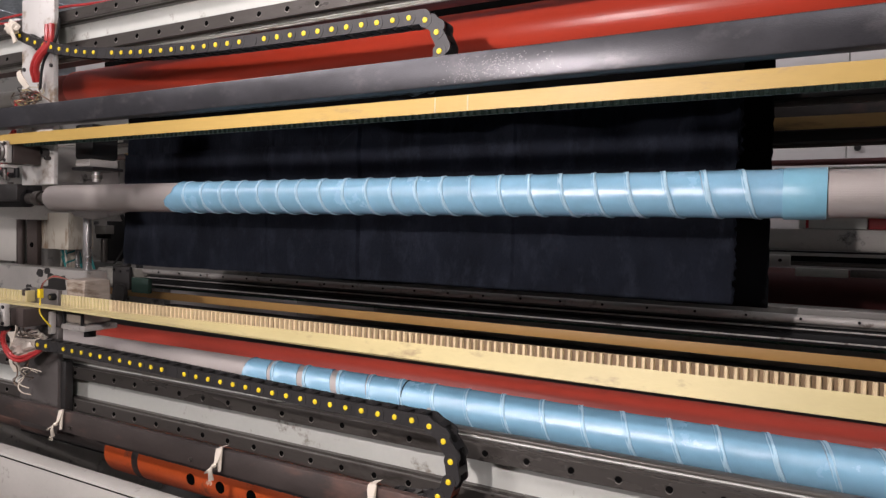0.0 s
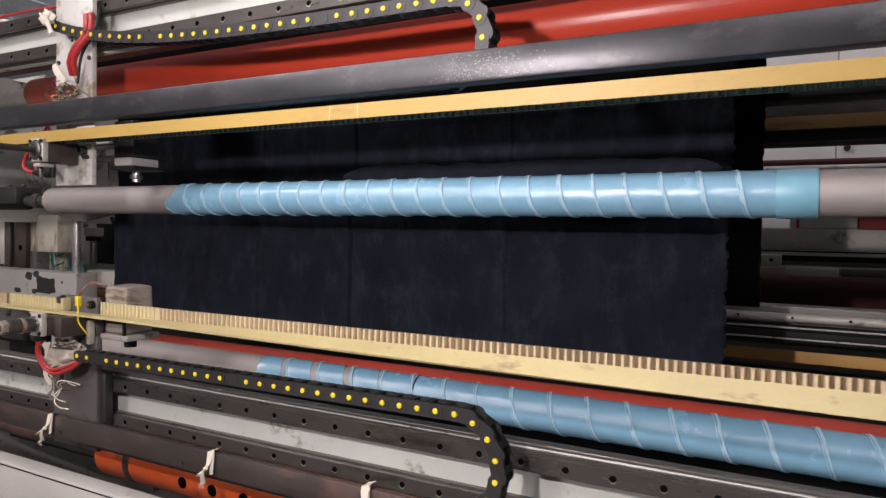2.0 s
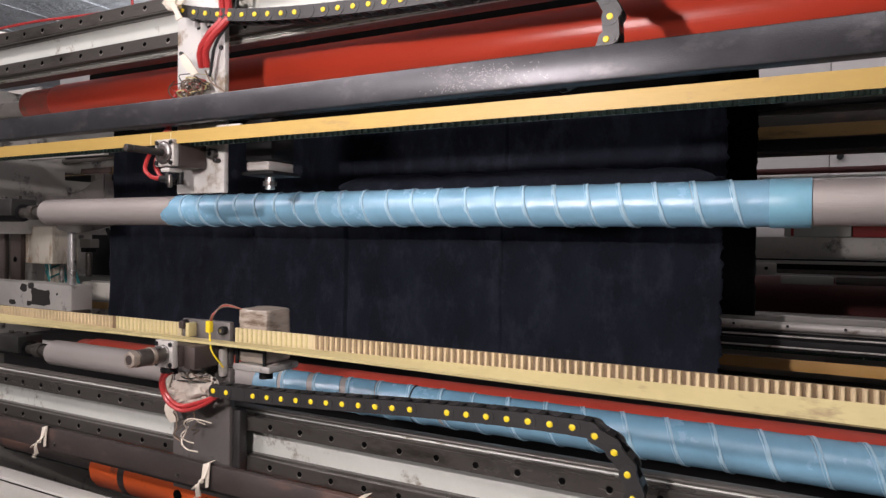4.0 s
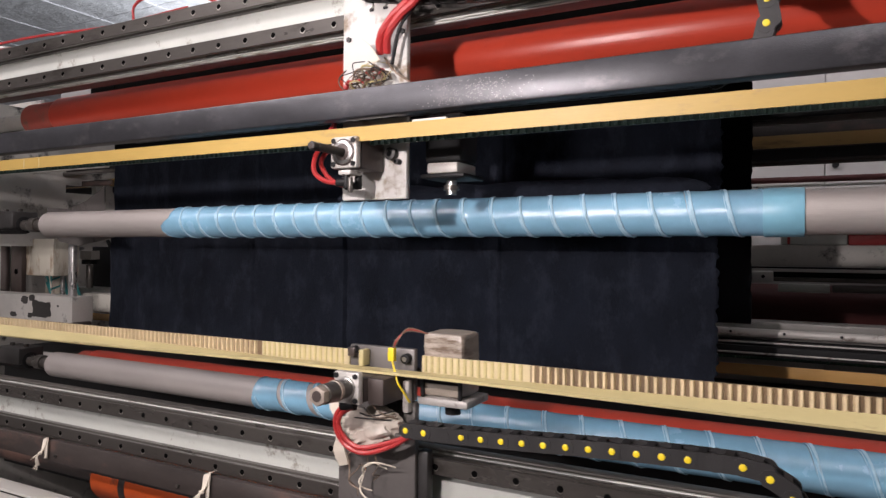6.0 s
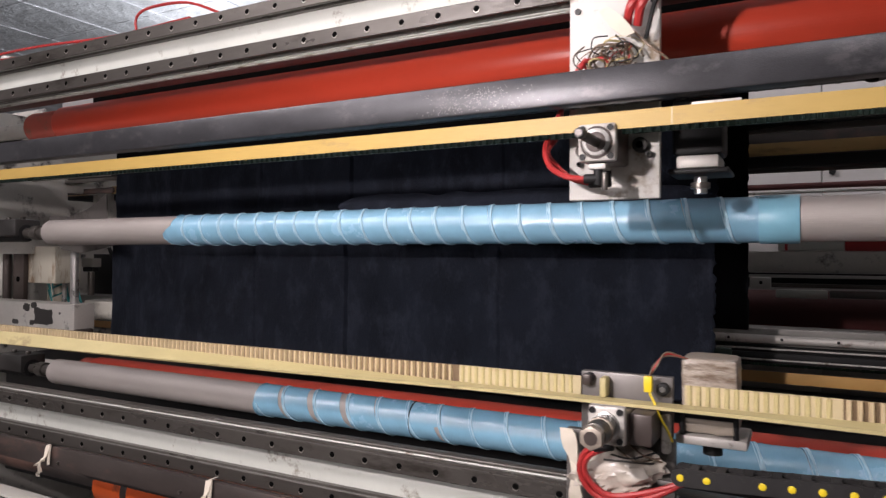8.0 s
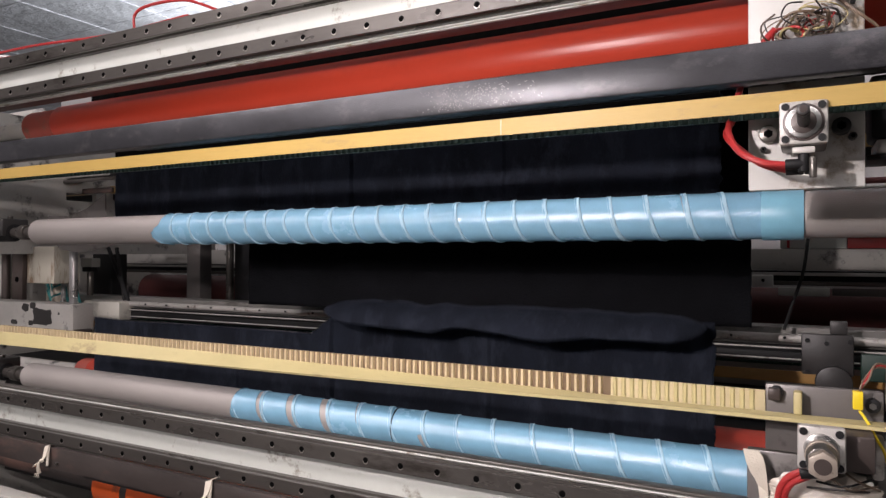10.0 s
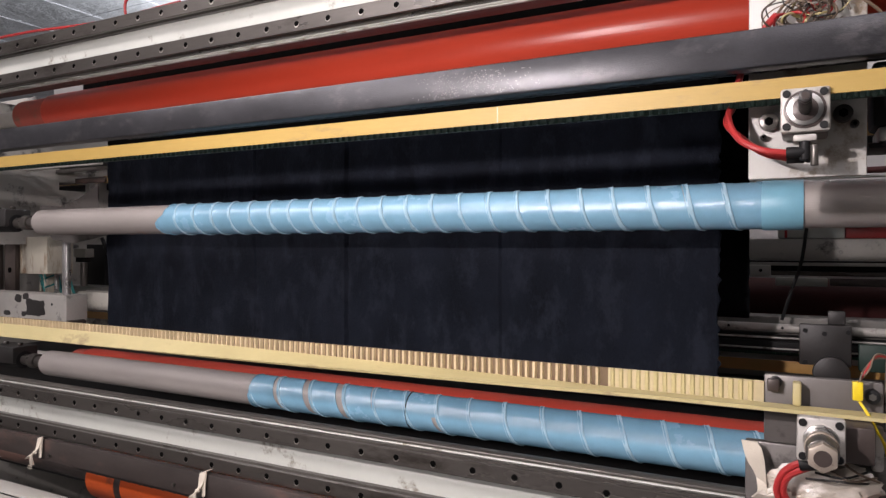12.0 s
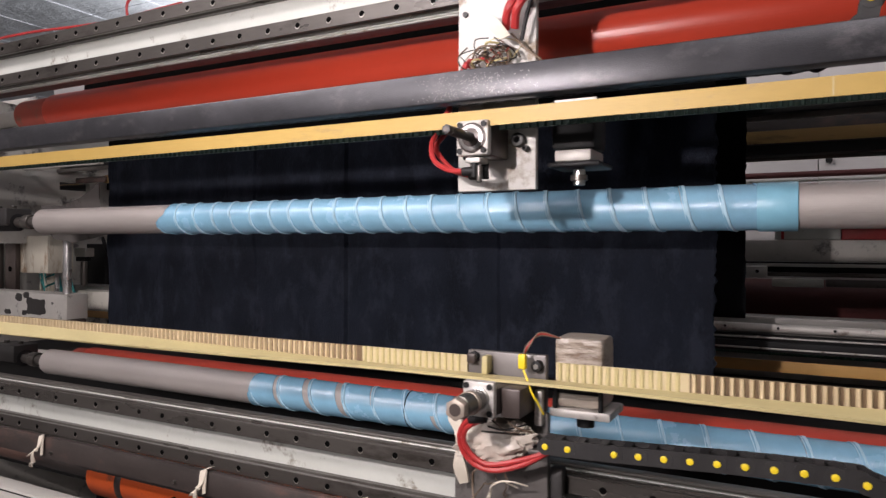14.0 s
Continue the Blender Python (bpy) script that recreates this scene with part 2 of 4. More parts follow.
def part(name, bm, mat, parent=None, label=""):
    ob = new(name, mesh_of(name, bm, mat))
    ob.parent = parent
    return tagged(ob, label)


def thing(name, label, category, group="", kind="", at=(0, 0, 0)):
    ob = new(name)
    ob.location = at
    ob.empty_display_size = 0.05
    return tagged(ob, label, category, group, kind)


def box_part(name, dims, mat, parent=None, label="", bevel=0.002):
    return part(name, add_box(bmesh.new(), *dims, bevel), mat, parent, label)


def rod_part(name, a, b, r, mat, parent=None, label="", seg=32, bevel=0.0):
    return part(name, add_rod(bmesh.new(), a, b, r, None, seg, bevel), mat, parent, label)


# ---- the hall ----
def hall():
    tagged(box_part("floor", (-9, 4, -6, 6, -1.25, -1.15), FLOOR, bevel=0), "oily grey concrete workshop floor", "floor", kind="structure")
    bm = add_box(bmesh.new(), -9, 4, -6, 6, 1.7, 1.8)
    for i in range(21):
        add_box(bm, -9 + i * 0.62, -8.992 + i * 0.62, -6, 6, 1.694, 1.7)
        add_box(bm, -9, 4, -6 + i * 0.58, -5.992 + i * 0.58, 1.695, 1.7)
    tagged(part("ceiling", bm, FOIL), "silver film under the workshop roof", "ceiling", kind="structure")
    for n, d in (("wall_north", (-9, 4, 6, 6.1, -1.15, 1.7)), ("wall_south", (-9, 4, -6.1, -6, -1.15, 1.7)),
                 ("wall_west", (-9.1, -9, -6, 6, -1.15, 1.7)), ("wall_east", (4, 4.1, -6, 6, -1.15, 1.7))):
        tagged(box_part(n, d, WALL, bevel=0), "plain grey sheet wall of the workshop", "wall", kind="structure")


hall()

LEFT, RIGHT = -2.3, 0.75


# ---- guide beams with rails ----
def hole_rim():
    """A bright crescent on the lower side of a counterbored hole."""
    bm = bmesh.new()
    rings = []
    for k in range(11):
        a = math.pi * (1.08 + 0.84 * k / 10)
        wide = 0.0013 * math.sin(math.pi * k / 10) + 0.0001
        rings.append([bm.verts.new((rr * math.cos(a), y, rr * math.sin(a))) for rr, y in ((0.0044, 0.8206), (0.0044 + wide, 0.8206), (0.0044 + wide, 0.8216), (0.0044, 0.8216))])
    for a, b in zip(rings, rings[1:]):
        for k in range(4):
            bm.faces.new((a[k], a[(k + 1) % 4], b[(k + 1) % 4], b[k]))
    bm.faces.new(rings[0]), bm.faces.new(rings[-1][::-1])
    return bm


def guide_beam(name, top, flip):
    """A painted beam with two drilled rails on its face; top: height of its upper rail's holes."""
    ob = thing(name, "cream painted beam carrying two drilled linear rails", "beam", "guide beams")
    z0, z1 = (top - 0.0775, top + 0.0125) if flip else (top - 0.088, top + 0.014)
    bm = add_box(bmesh.new(), LEFT, RIGHT, 0.845, 0.886 if flip else 0.862, z0, z1, 0.002)
    part("body", bm, WHITE, ob)
    if flip:
        # The red reflected from the roller is put into this strip's colour.
        box_part("underside", (LEFT, RIGHT, 0.8535, 0.884, z0 - 0.002, z0 - 0.0005), MAROON, ob, "underside with the roller's red reflection in its maroon colour", 0.001)
    lip = (LEFT, RIGHT, 0.847, 0.853, z0 - 0.003, z0 - 0.0005) if flip else (LEFT, RIGHT, 0.843, 0.864, z1 + 0.001, z1 + 0.005)
    box_part("flange", lip, PLATE if flip else SCRATCHED, ob, "stained painted lower lip" if flip else "scratched steel top flange", 0.001)
    for zc in (top, top - 0.064):
        bm = bmesh.new()
        prof = [(0.845, -0.0115), (0.836, -0.0115), (0.833, -0.009), (0.829, -0.009), (0.826, -0.0115), (0.8225, -0.0115),
                (0.8215, -0.0105), (0.8215, 0.0105), (0.8225, 0.0115), (0.826, 0.0115), (0.829, 0.009), (0.833, 0.009), (0.836, 0.0115), (0.845, 0.0115)]
        ends = [[bm.verts.new((x, y, zc + z)) for y, z in prof] for x in (LEFT, RIGHT)]
        for k in range(len(prof)):
            j = (k + 1) % len(prof)
            bm.faces.new((ends[0][k], ends[0][j], ends[1][j], ends[1][k]))
        bm.faces.new(ends[0]), bm.faces.new(ends[1][::-1])
        rail = part("rail", bm, RAIL, ob, "dark oiled steel linear rail")
        # Black disc at the rail's face, coloured as the shade inside a bore.
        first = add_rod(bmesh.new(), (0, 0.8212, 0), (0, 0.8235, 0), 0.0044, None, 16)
        hole = mesh_of("rail_hole", first, SHADE_BLACK)
        rim = mesh_of("hole_rim", hole_rim(), RIM)
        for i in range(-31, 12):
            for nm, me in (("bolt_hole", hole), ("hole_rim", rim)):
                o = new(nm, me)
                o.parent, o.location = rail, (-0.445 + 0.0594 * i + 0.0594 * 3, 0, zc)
    return ob


guide_beam("upper_guide_beam", 0.400, True)
guide_beam("lower_guide_beam", -0.300, False)

# ---- front bars ----
def tape_strip(bm, line, widths, thick=0.0009):
    """A flat tape along a line of points, standing across x."""
    rows = []
    for (x, y, z), w in zip(line, widths):
        rows.append([bm.verts.new((x + a * w / 2, y + b * thick, z + 0.15 * a * w)) for a, b in ((-1, -1), (1, -1), (1, 1), (-1, 1))])
    for a, b in zip(rows, rows[1:]):
        for j in range(4):
            bm.faces.new((a[j], a[(j + 1) % 4], b[(j + 1) % 4], b[j]))
    bm.faces.new(rows[0]), bm.faces.new(rows[-1][::-1])
    return bm


def bow(x, z, lean):
    """A short cotton tape folded over the bar, tied below its edge, with frayed tails."""
    ob = thing("tape_bow", "white cotton tape knotted round the dark bar", "tape", "tape bows")
    top, knot = z + 0.012, z - 0.012
    line = [(x, 0.757, top + 0.0015), (x, 0.7425, top + 0.0012), (x, 0.7405, top - 0.006), (x - 0.001 * lean, 0.7385, knot + 0.008), (x - 0.003 * lean, 0.7345, knot)]
    part("loop", tape_strip(bmesh.new(), line, (0.013, 0.013, 0.0125, 0.0095, 0.0045)), RIBBON, ob)
    line = [(x + 0.003, 0.7425, top), (x + 0.0035, 0.7405, top - 0.012), (x + 0.003, 0.7400, z - 0.022)]
    part("back_loop", tape_strip(bmesh.new(), line, (0.008, 0.0075, 0.006)), RIBBON, ob)
    kx = x - 0.003 * lean
    bm = bmesh.new()
    bmesh.ops.create_icosphere(bm, subdivisions=2, radius=1)
    for v in bm.verts:
        v.co = Vector((kx, 0.7335, knot)) + Vector((v.co.x * 0.0042, v.co.y * 0.0034, v.co.z * 0.0033)) * (1 + 0.2 * noise.noise(v.co * 3 + Vector((x, 0, 0))))
    part("knot", bm, RIBBON, ob)
    for k, (dx, dz, w) in enumerate(((-0.021 * lean, -0.014, 0.009), (-0.011 * lean, -0.025, 0.0105))):
        line = [(kx + dx * q, 0.733 - 0.004 * math.sin(3 * q + k), knot + dz * q) for q in (0, 0.25, 0.5, 0.75, 1)]
        part("tail", tape_strip(bmesh.new(), line, [w * (0.3 + 0.7 * q ** 0.7) for q in (0, 0.25, 0.5, 0.75, 1)]), RIBBON, ob)
    for k in range(5):
        q = k / 4
        add = ((kx - 0.011 * lean - 0.004 + 0.008 * q, 0.7325, knot - 0.024), (kx - 0.012 * lean - 0.006 + 0.012 * q, 0.732, knot - 0.030 - 0.002 * (k % 2)))
        part("fray", add_wire(bmesh.new(), add, 0.0004, 4, 2), RIBBON, ob)


def front_bars():
    ob = thing("cover_beam", "dark mill steel square beam with scuffed shiny patch", "beam")
    box_part("bar", (LEFT, RIGHT, 0.748, 0.772, 0.1759, 0.2148), BEAM, ob, "", 0.003)
    rng = random.Random(21)
    bm = bmesh.new()
    for k in range(300):
        x, z = rng.gauss(-0.352, 0.034), 0.1943 + rng.uniform(-0.0150, 0.0140)
        w, h, tilt = rng.uniform(0.0004, 0.0012), rng.uniform(0.0003, 0.0008), rng.uniform(-0.5, 0.5)
        if abs(x + 0.352) > 0.09:
            continue
        ring = [(x + w * math.cos(q) - tilt * h * math.sin(q), z + h * math.sin(q)) for q in (rng.uniform(0, 0.6) + 1.2566 * i for i in range(5))]
        top = [bm.verts.new((px, 0.74775, pz)) for px, pz in ring]
        low = [bm.verts.new((px, 0.7482, pz)) for px, pz in ring]
        bm.faces.new(top)
        for i in range(5):
            bm.faces.new((top[i], low[i], low[(i + 1) % 5], top[(i + 1) % 5]))
    tagged(part("scuffs", bm, SCUFF, ob), "bare bright nicks in the scuffed patch", kind="stuff")
    ob = thing("upper_carrier", "black flat bar behind the dark beam", "bar")
    box_part("bar", (-0.30, RIGHT, 0.8305, 0.8345, 0.191, 0.235), BLACK, ob, "", 0.001)
    ob = thing("tie_bar", "dark oily flat bar knotted with cotton tapes", "bar")
    box_part("bar", (LEFT, RIGHT, 0.745, 0.757, -0.384, -0.346), RUSTY, ob, "", 0.002)
    for i in range(9):
        rod_part("bolt", (-2.1 + 0.31 * i, 0.741, -0.372), (-2.1 + 0.31 * i, 0.746, -0.372), 0.003, RAIL, ob, "", 6)
    ob = thing("lower_front_beam", "grey white painted box beam under the bar", "beam")
    box_part("bar", (LEFT, RIGHT, 0.641, 0.672, -0.492, -0.394), OLD_WHITE, ob, "", 0.0025)
    box_part("edge_strip", (LEFT, RIGHT, 0.6725, 0.676, -0.45, -0.3965), BLACK, ob, "dark edge strip", 0.001)
    box_part("plate_gap", (LEFT, RIGHT, 0.6400, 0.6408, -0.3995, -0.3978), SHADE_BLACK, ob, "thin dark gap along the front plate", 0)
    ob = thing("red_tray", "dull red painted tray under the front beam", "tray")
    box_part("tray", (LEFT, RIGHT, 0.60, 0.70, -0.56, -0.498), DARK_RED, ob, "", 0.004)
    box_part("tray_lip", (LEFT, RIGHT, 0.592, 0.5995, -0.57, -0.492), MAROON, ob, "", 0.002)
    for x, z, lean in ((-1.195, -0.356, 1), (-0.795, -0.356, 0.7), (-0.512, -0.354, -0.9)):
        bow(x, z, lean)


front_bars()


def roller(name, label, y, z, r, x0, x1, mat, end_mat=None, collar=0.0):
    ob = thing(name, label, "roller", "rollers")
    rod_part("drum", (x0 + collar, y, z), (x1, y, z), r, mat, ob, "", 64, 0.004)
    if collar:
        rod_part("collar", (x0, y, z), (x0 + collar - 0.001, y, z), r * 0.9, end_mat, ob, "worn dull end collar", 48, 0.004)
    rod_part("shaft", (LEFT - 0.1, y, z), (x0 + 0.01, y, z), r * 0.45, RUSTY if mat is ORANGE else OLD_PAINT, ob, "grey steel shaft end", 32)
    return ob


roller("upper_red_roller", "glossy red rubber covered roller", 1.0, 0.307, 0.042, -1.66, RIGHT, RED, RED_END, 0.115)
roller("lower_red_roller", "red rubber covered roller below the cloth", 1.16, -0.313, 0.040, -1.70, RIGHT, SHADED_RED, RED_END, 0.05)


def drilled_drum():
    ob = roller("orange_drum", "orange painted drilled drum under the bar", 0.85, -0.433, 0.045, -1.165, RIGHT, ORANGE)
    # Drum holes are black discs too, their inner shade given by colour.
    hole = mesh_of("drum_hole", add_rod(bmesh.new(), (0, -0.0455, 0), (0, -0.040, 0), 0.010, None, 20), SHADE_BLACK)
    rod_part("band", (-1.085, 0.85, -0.433), (-1.068, 0.85, -0.433), 0.0458, RUSTY, ob, "dark band round the drum", 48, 0.001)
    rod_part("band_screw", (-1.066, 0.822, -0.398), (-1.066, 0.818, -0.393), 0.004, BRIGHT, ob, "", 8)
    for x in (-0.93, -0.86, -0.79, -0.72, -0.65):
        for a in (-6, 34):
            if x < -0.9 and a > 0:
                continue
            o = new("drum_hole", hole)
            o.parent, o.location, o.rotation_euler = ob, (x + (0.03 if a > 30 else 0), 0.85, -0.433), (-radians(a), 0, 0)


drilled_drum()
# Added black sheets stand in for the deep shade behind the red roller.
back = thing("gap_shade_sheet", "black sheet added as shade in the gap behind the red roller", "plate")
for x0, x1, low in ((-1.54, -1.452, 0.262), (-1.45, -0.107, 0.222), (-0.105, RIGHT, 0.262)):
    box_part("plate", (x0, x1, 1.062, 1.068, low, 0.50), SHADE_BLACK, back, "", 0.001)


# ---- wrapped tubes (they move) ----
def wrapped_tube(name, label, y, z, x0, b0, b1, pitch, gaps, lead=0.6, spread_out=0.0, tail_length=0.003):
    """gaps: pairs of (turns, width of the strip as a share of the pitch); spread_out: how much wider the first turns lie."""

    def along(turn):
        q = turn - lead
        return b0 + pitch * (q + spread_out * min(max(q, 0), 3.3)) + 0.0012 * math.sin(turn * 2.1) + 0.0008 * math.sin(turn * 5.3)

    def torn(a):
        """The frayed first edge of the strip, with a tail on its lower front."""
        q = (a + math.pi) % (2 * math.pi) - math.pi
        tail = max(0.0, 1 - ((q - 0.55) / 0.75) ** 2) ** 0.6
        return b0 - tail_length * tail + 0.2 * tail_length * noise.noise((math.cos(a) * 2, math.sin(a) * 2, 1)) + 0.15 * tail_length * noise.noise((math.cos(a) * 9, math.sin(a) * 9, 5))

    ob = thing(name, label, "roller", "wrapped tubes", at=(0, y, z))
    rod_part("tube", (x0, 0, 0), (RIGHT, 0, 0), 0.030, TUBE, ob, "grey sprayed steel tube", 64, 0.004)
    rod_part("spindle", (LEFT - 0.05, 0, 0), (x0 + 0.01, 0, 0), 0.013, RAIL, ob, "dark spindle", 24)
    rod_part("chuck", (LEFT - 0.05, 0, 0), (x0 - 0.10, 0, 0), 0.022, BLACK, ob, "black chuck", 24, 0.003)
    box_part("bearing_block", (x0 - 0.20, x0 - 0.101, -0.030, 0.034, -0.008, 0.034), DARK_STEEL, ob, "dark greasy bearing block", 0.004)
    for x in (x0 - 0.18, x0 - 0.12):
        rod_part("block_bolt", (x, 0, 0.034), (x, 0, 0.041), 0.007, RAIL, ob, "", 6, 0.001)
    rod_part("spindle_collar", (x0 - 0.07, 0, 0), (x0 - 0.045, 0, 0), 0.018, RAIL, ob, "steel collar on the spindle", 24, 0.002)
    turns, seg = int((b1 - b0) / pitch) + 2, 48
    prof = ((0.0, 0.0302), (0.0, 0.0322), (0.035, 0.0326), (0.09, 0.0322), (0.15, 0.0314), (0.5, 0.0312), (0.93, 0.0314), (1.0, 0.0312), (1.0, 0.0302))
    bm = bmesh.new()
    rows = []
    for i in range(turns * seg + 1):
        a = 2 * math.pi * i / seg
        turn = i / seg
        width = 1.02
        for upto, w in gaps:
            if turn < upto:
                width = w
                break
        row = []
        for u, r in prof:
            x = along(turn) + pitch * u * width
            r += 0.0004 * noise.noise((x * 60, math.cos(a) * 2, math.sin(a) * 2))
            row.append(bm.verts.new((min(b1 + 0.002 * noise.noise((math.cos(a) * 3, math.sin(a) * 3, 4)), max(x, torn(a))), -r * math.cos(a), -r * math.sin(a))))
        rows.append(row)
    for a, b in zip(rows, rows[1:]):
        for k in range(len(prof) - 1):
            if abs(a[k].co.x - a[k + 1].co.x) + abs(b[k].co.x - b[k + 1].co.x) + abs(a[k].co.x - b[k].co.x) > 1e-7:
                bm.faces.new((a[k], a[k + 1], b[k + 1], b[k]))
    bmesh.ops.remove_doubles(bm, verts=bm.verts[:], dist=1e-6)
    if b1 < 0.1:
        end = bmesh.new()
        add_rod(end, (b1 - 0.046, 0, 0), (b1 + 0.002, 0, 0), 0.0328, None, 64, 0.0005)
        part("end_band", end, TEAL_SATIN, ob, "teal satin band at the end")
    wrap = part("wrapping", bm, BLUE, ob, "pale blue satin strip wound in a spiral")
    seam = bmesh.new()
    last_turn = max(k + 0.5 for k in range(turns) if along(k + 0.5) < b1 - 0.056)
    flat = ((0.0, 0.0308), (0.0006, 0.0325), (0.0036, 0.0324), (0.0060, 0.0325), (0.0068, 0.0330), (0.0080, 0.0330), (0.0088, 0.0308))
    rings = []
    for i in range(int((turns - 1) * seg)):
        a, turn = 2 * math.pi * i / seg, i / seg
        x = along(turn)
        if turn > last_turn:
            break
        if b0 < x:
            wave, broad = 0.0009 * noise.noise((turn * 9, 2, 0)), 0.9 + 0.25 * noise.noise((turn * 1.7, 6, 0))
            rings.append([seam.verts.new((x + wave + u * broad, -r * math.cos(a), -r * math.sin(a))) for u, r in flat])
    for a, b in zip(rings, rings[1:]):
        for k in range(len(flat) - 1):
            seam.faces.new((a[k], a[k + 1], b[k + 1], b[k]))
    part("seam", seam, SEAM, wrap, "pale overlapped seam of the winding")
    return ob


upper_tube = wrapped_tube("upper_wrapped_tube", "grey steel tube wound with pale blue satin strip", 0.974, 0.0517, -1.60, -1.150, 0.0, 0.0491, (), 1.40, 0.0, 0.026)
def dark_seam(tube, x):
    """A thin dark gap where two lengths of the strip meet."""
    pts = [(x + 0.0085 * k / 12, -0.0319 * math.cos(a), -0.0319 * math.sin(a)) for k, a in ((k, -1.7 + 3.4 * k / 12) for k in range(13))]
    part("strip_joint", add_wire(bmesh.new(), pts, 0.0011, 6, 3), BLACK, tube, "dark joint between two strips")


lower_tube = wrapped_tube("lower_wrapped_tube", "grey lower tube wound with pale blue satin strip", 0.975, -0.290, -1.63, -0.953, RIGHT - 0.3, 0.0620, ((4.0, 1.0), (6.0, 1.23), (6.4, 0.86)), 1.0, 0.2)

dark_seam(lower_tube, -0.602)


# ---- belts ----
def belt_run(bm, x0, x1, y, z0, z1, thick, pitch, tooth, side, strip=True):
    """A toothed belt standing on edge; side: -1 teeth to the viewer, 1 away."""
    if strip:
        add_box(bm, x0, x1, y - thick / 2, y + thick / 2, z0, z1)
    if tooth:
        n = int((x1 - x0) / pitch)
        ya, yb = (y - thick / 2 - tooth, y - thick / 2) if side < 0 else (y + thick / 2, y + thick / 2 + tooth)
        for i in range(n):
            x = x0 + pitch * (i + 0.25)
            m, e = pitch * 0.56, pitch * 0.13
            out, base = (ya, yb) if side < 0 else (yb, ya)
            v = [bm.verts.new(p) for p in ((x, base, z0), (x + e, out, z0), (x + m - e, out, z0), (x + m, base, z0),
                                          (x, base, z1), (x + e, out, z1), (x + m - e, out, z1), (x + m, base, z1))]
            for f in ((0, 1, 5, 4), (1, 2, 6, 5), (2, 3, 7, 6), (0, 3, 2, 1), (4, 5, 6, 7)):
                bm.faces.new([v[k] for k in f])


belt_marks = []


def upper_belt():
    ob = thing("upper_timing_belt", "yellow timing belt running under the dark beam", "belt", "timing belts")
    bm = bmesh.new()
    belt_run(bm, LEFT, RIGHT, 0.738, 0.1410, 0.1603, 0.003, 0, 0, 1)
    part("back_run", bm, YELLOW_BELT, ob)
    bm = bmesh.new()
    belt_run(bm, LEFT, RIGHT, 0.766, 0.1398, 0.1603, 0.003, 0.0100, 0.004, -1)
    part("toothed_run", bm, GREEN, ob, "dark green toothed side")
    for x in (-0.43, -0.385, 1.052):
        mark = box_part("joint_mark", (0, 0.0015, 0.7360, 0.7366, 0.1415, 0.1595), TAN_BELT, ob, "faint joint mark", 0)
        belt_marks.append((mark, x))
    return ob


def lower_belt():
    ob = thing("lower_timing_belt", "cream toothed timing belt clamped to the carriage", "belt", "timing belts")
    for x0, x1, name, teeth, base, label in ((-0.2, -0.035, "clean_run", CREAM_BELT, TAN_BELT, "clean cream stretch"), (0.085, 0.24, "clean_run", CREAM_BELT, TAN_BELT, "clean cream stretch"),
                                             (-1.56, -0.2, "worn_run", WORN_TEETH, OLD_BELT, "greasy brown stretch"), (0.24, 1.56, "worn_run", WORN_TEETH, OLD_BELT, "greasy brown stretch")):
        bm = bmesh.new()
        belt_run(bm, x0, x1, 0.800, -0.1702, -0.1442, 0.003, 0, 0, -1)
        run = part(name, bm, base, ob, label)
        bm = bmesh.new()
        belt_run(bm, x0, x1, 0.800, -0.1702, -0.1442, 0.003, 0.0098, 0.0018 if name == "clean_run" else 0.0042, -1, False)
        tagged(part("teeth", bm, teeth, run), "row of moulded cross teeth", kind="stuff")
    bm = bmesh.new()
    rings = []
    for i in range(-78, 79):
        x = i * 0.02
        s = min(1, max(0, (abs(x) - 0.15) / 1.45))
        a = math.pi / 2 * s
        c, d = Vector((x, 0.778, -0.1665)), Vector((0, math.cos(a), math.sin(a)))
        nrm = Vector((0, -d.z, d.y))
        rings.append([bm.verts.new(c + d * p * 0.0125 + nrm * q * 0.0018) for p, q in ((-1, -1), (1, -1), (1, 1), (-1, 1))])
    for a, b in zip(rings, rings[1:]):
        for k in range(4):
            bm.faces.new((a[k], a[(k + 1) % 4], b[(k + 1) % 4], b[k]))
    part("twisted_run", bm, CREAM_BELT, ob, "smooth cream back twisting flat at the clamp")
    return ob


upper_belt()
lower_belt_ob = lower_belt()


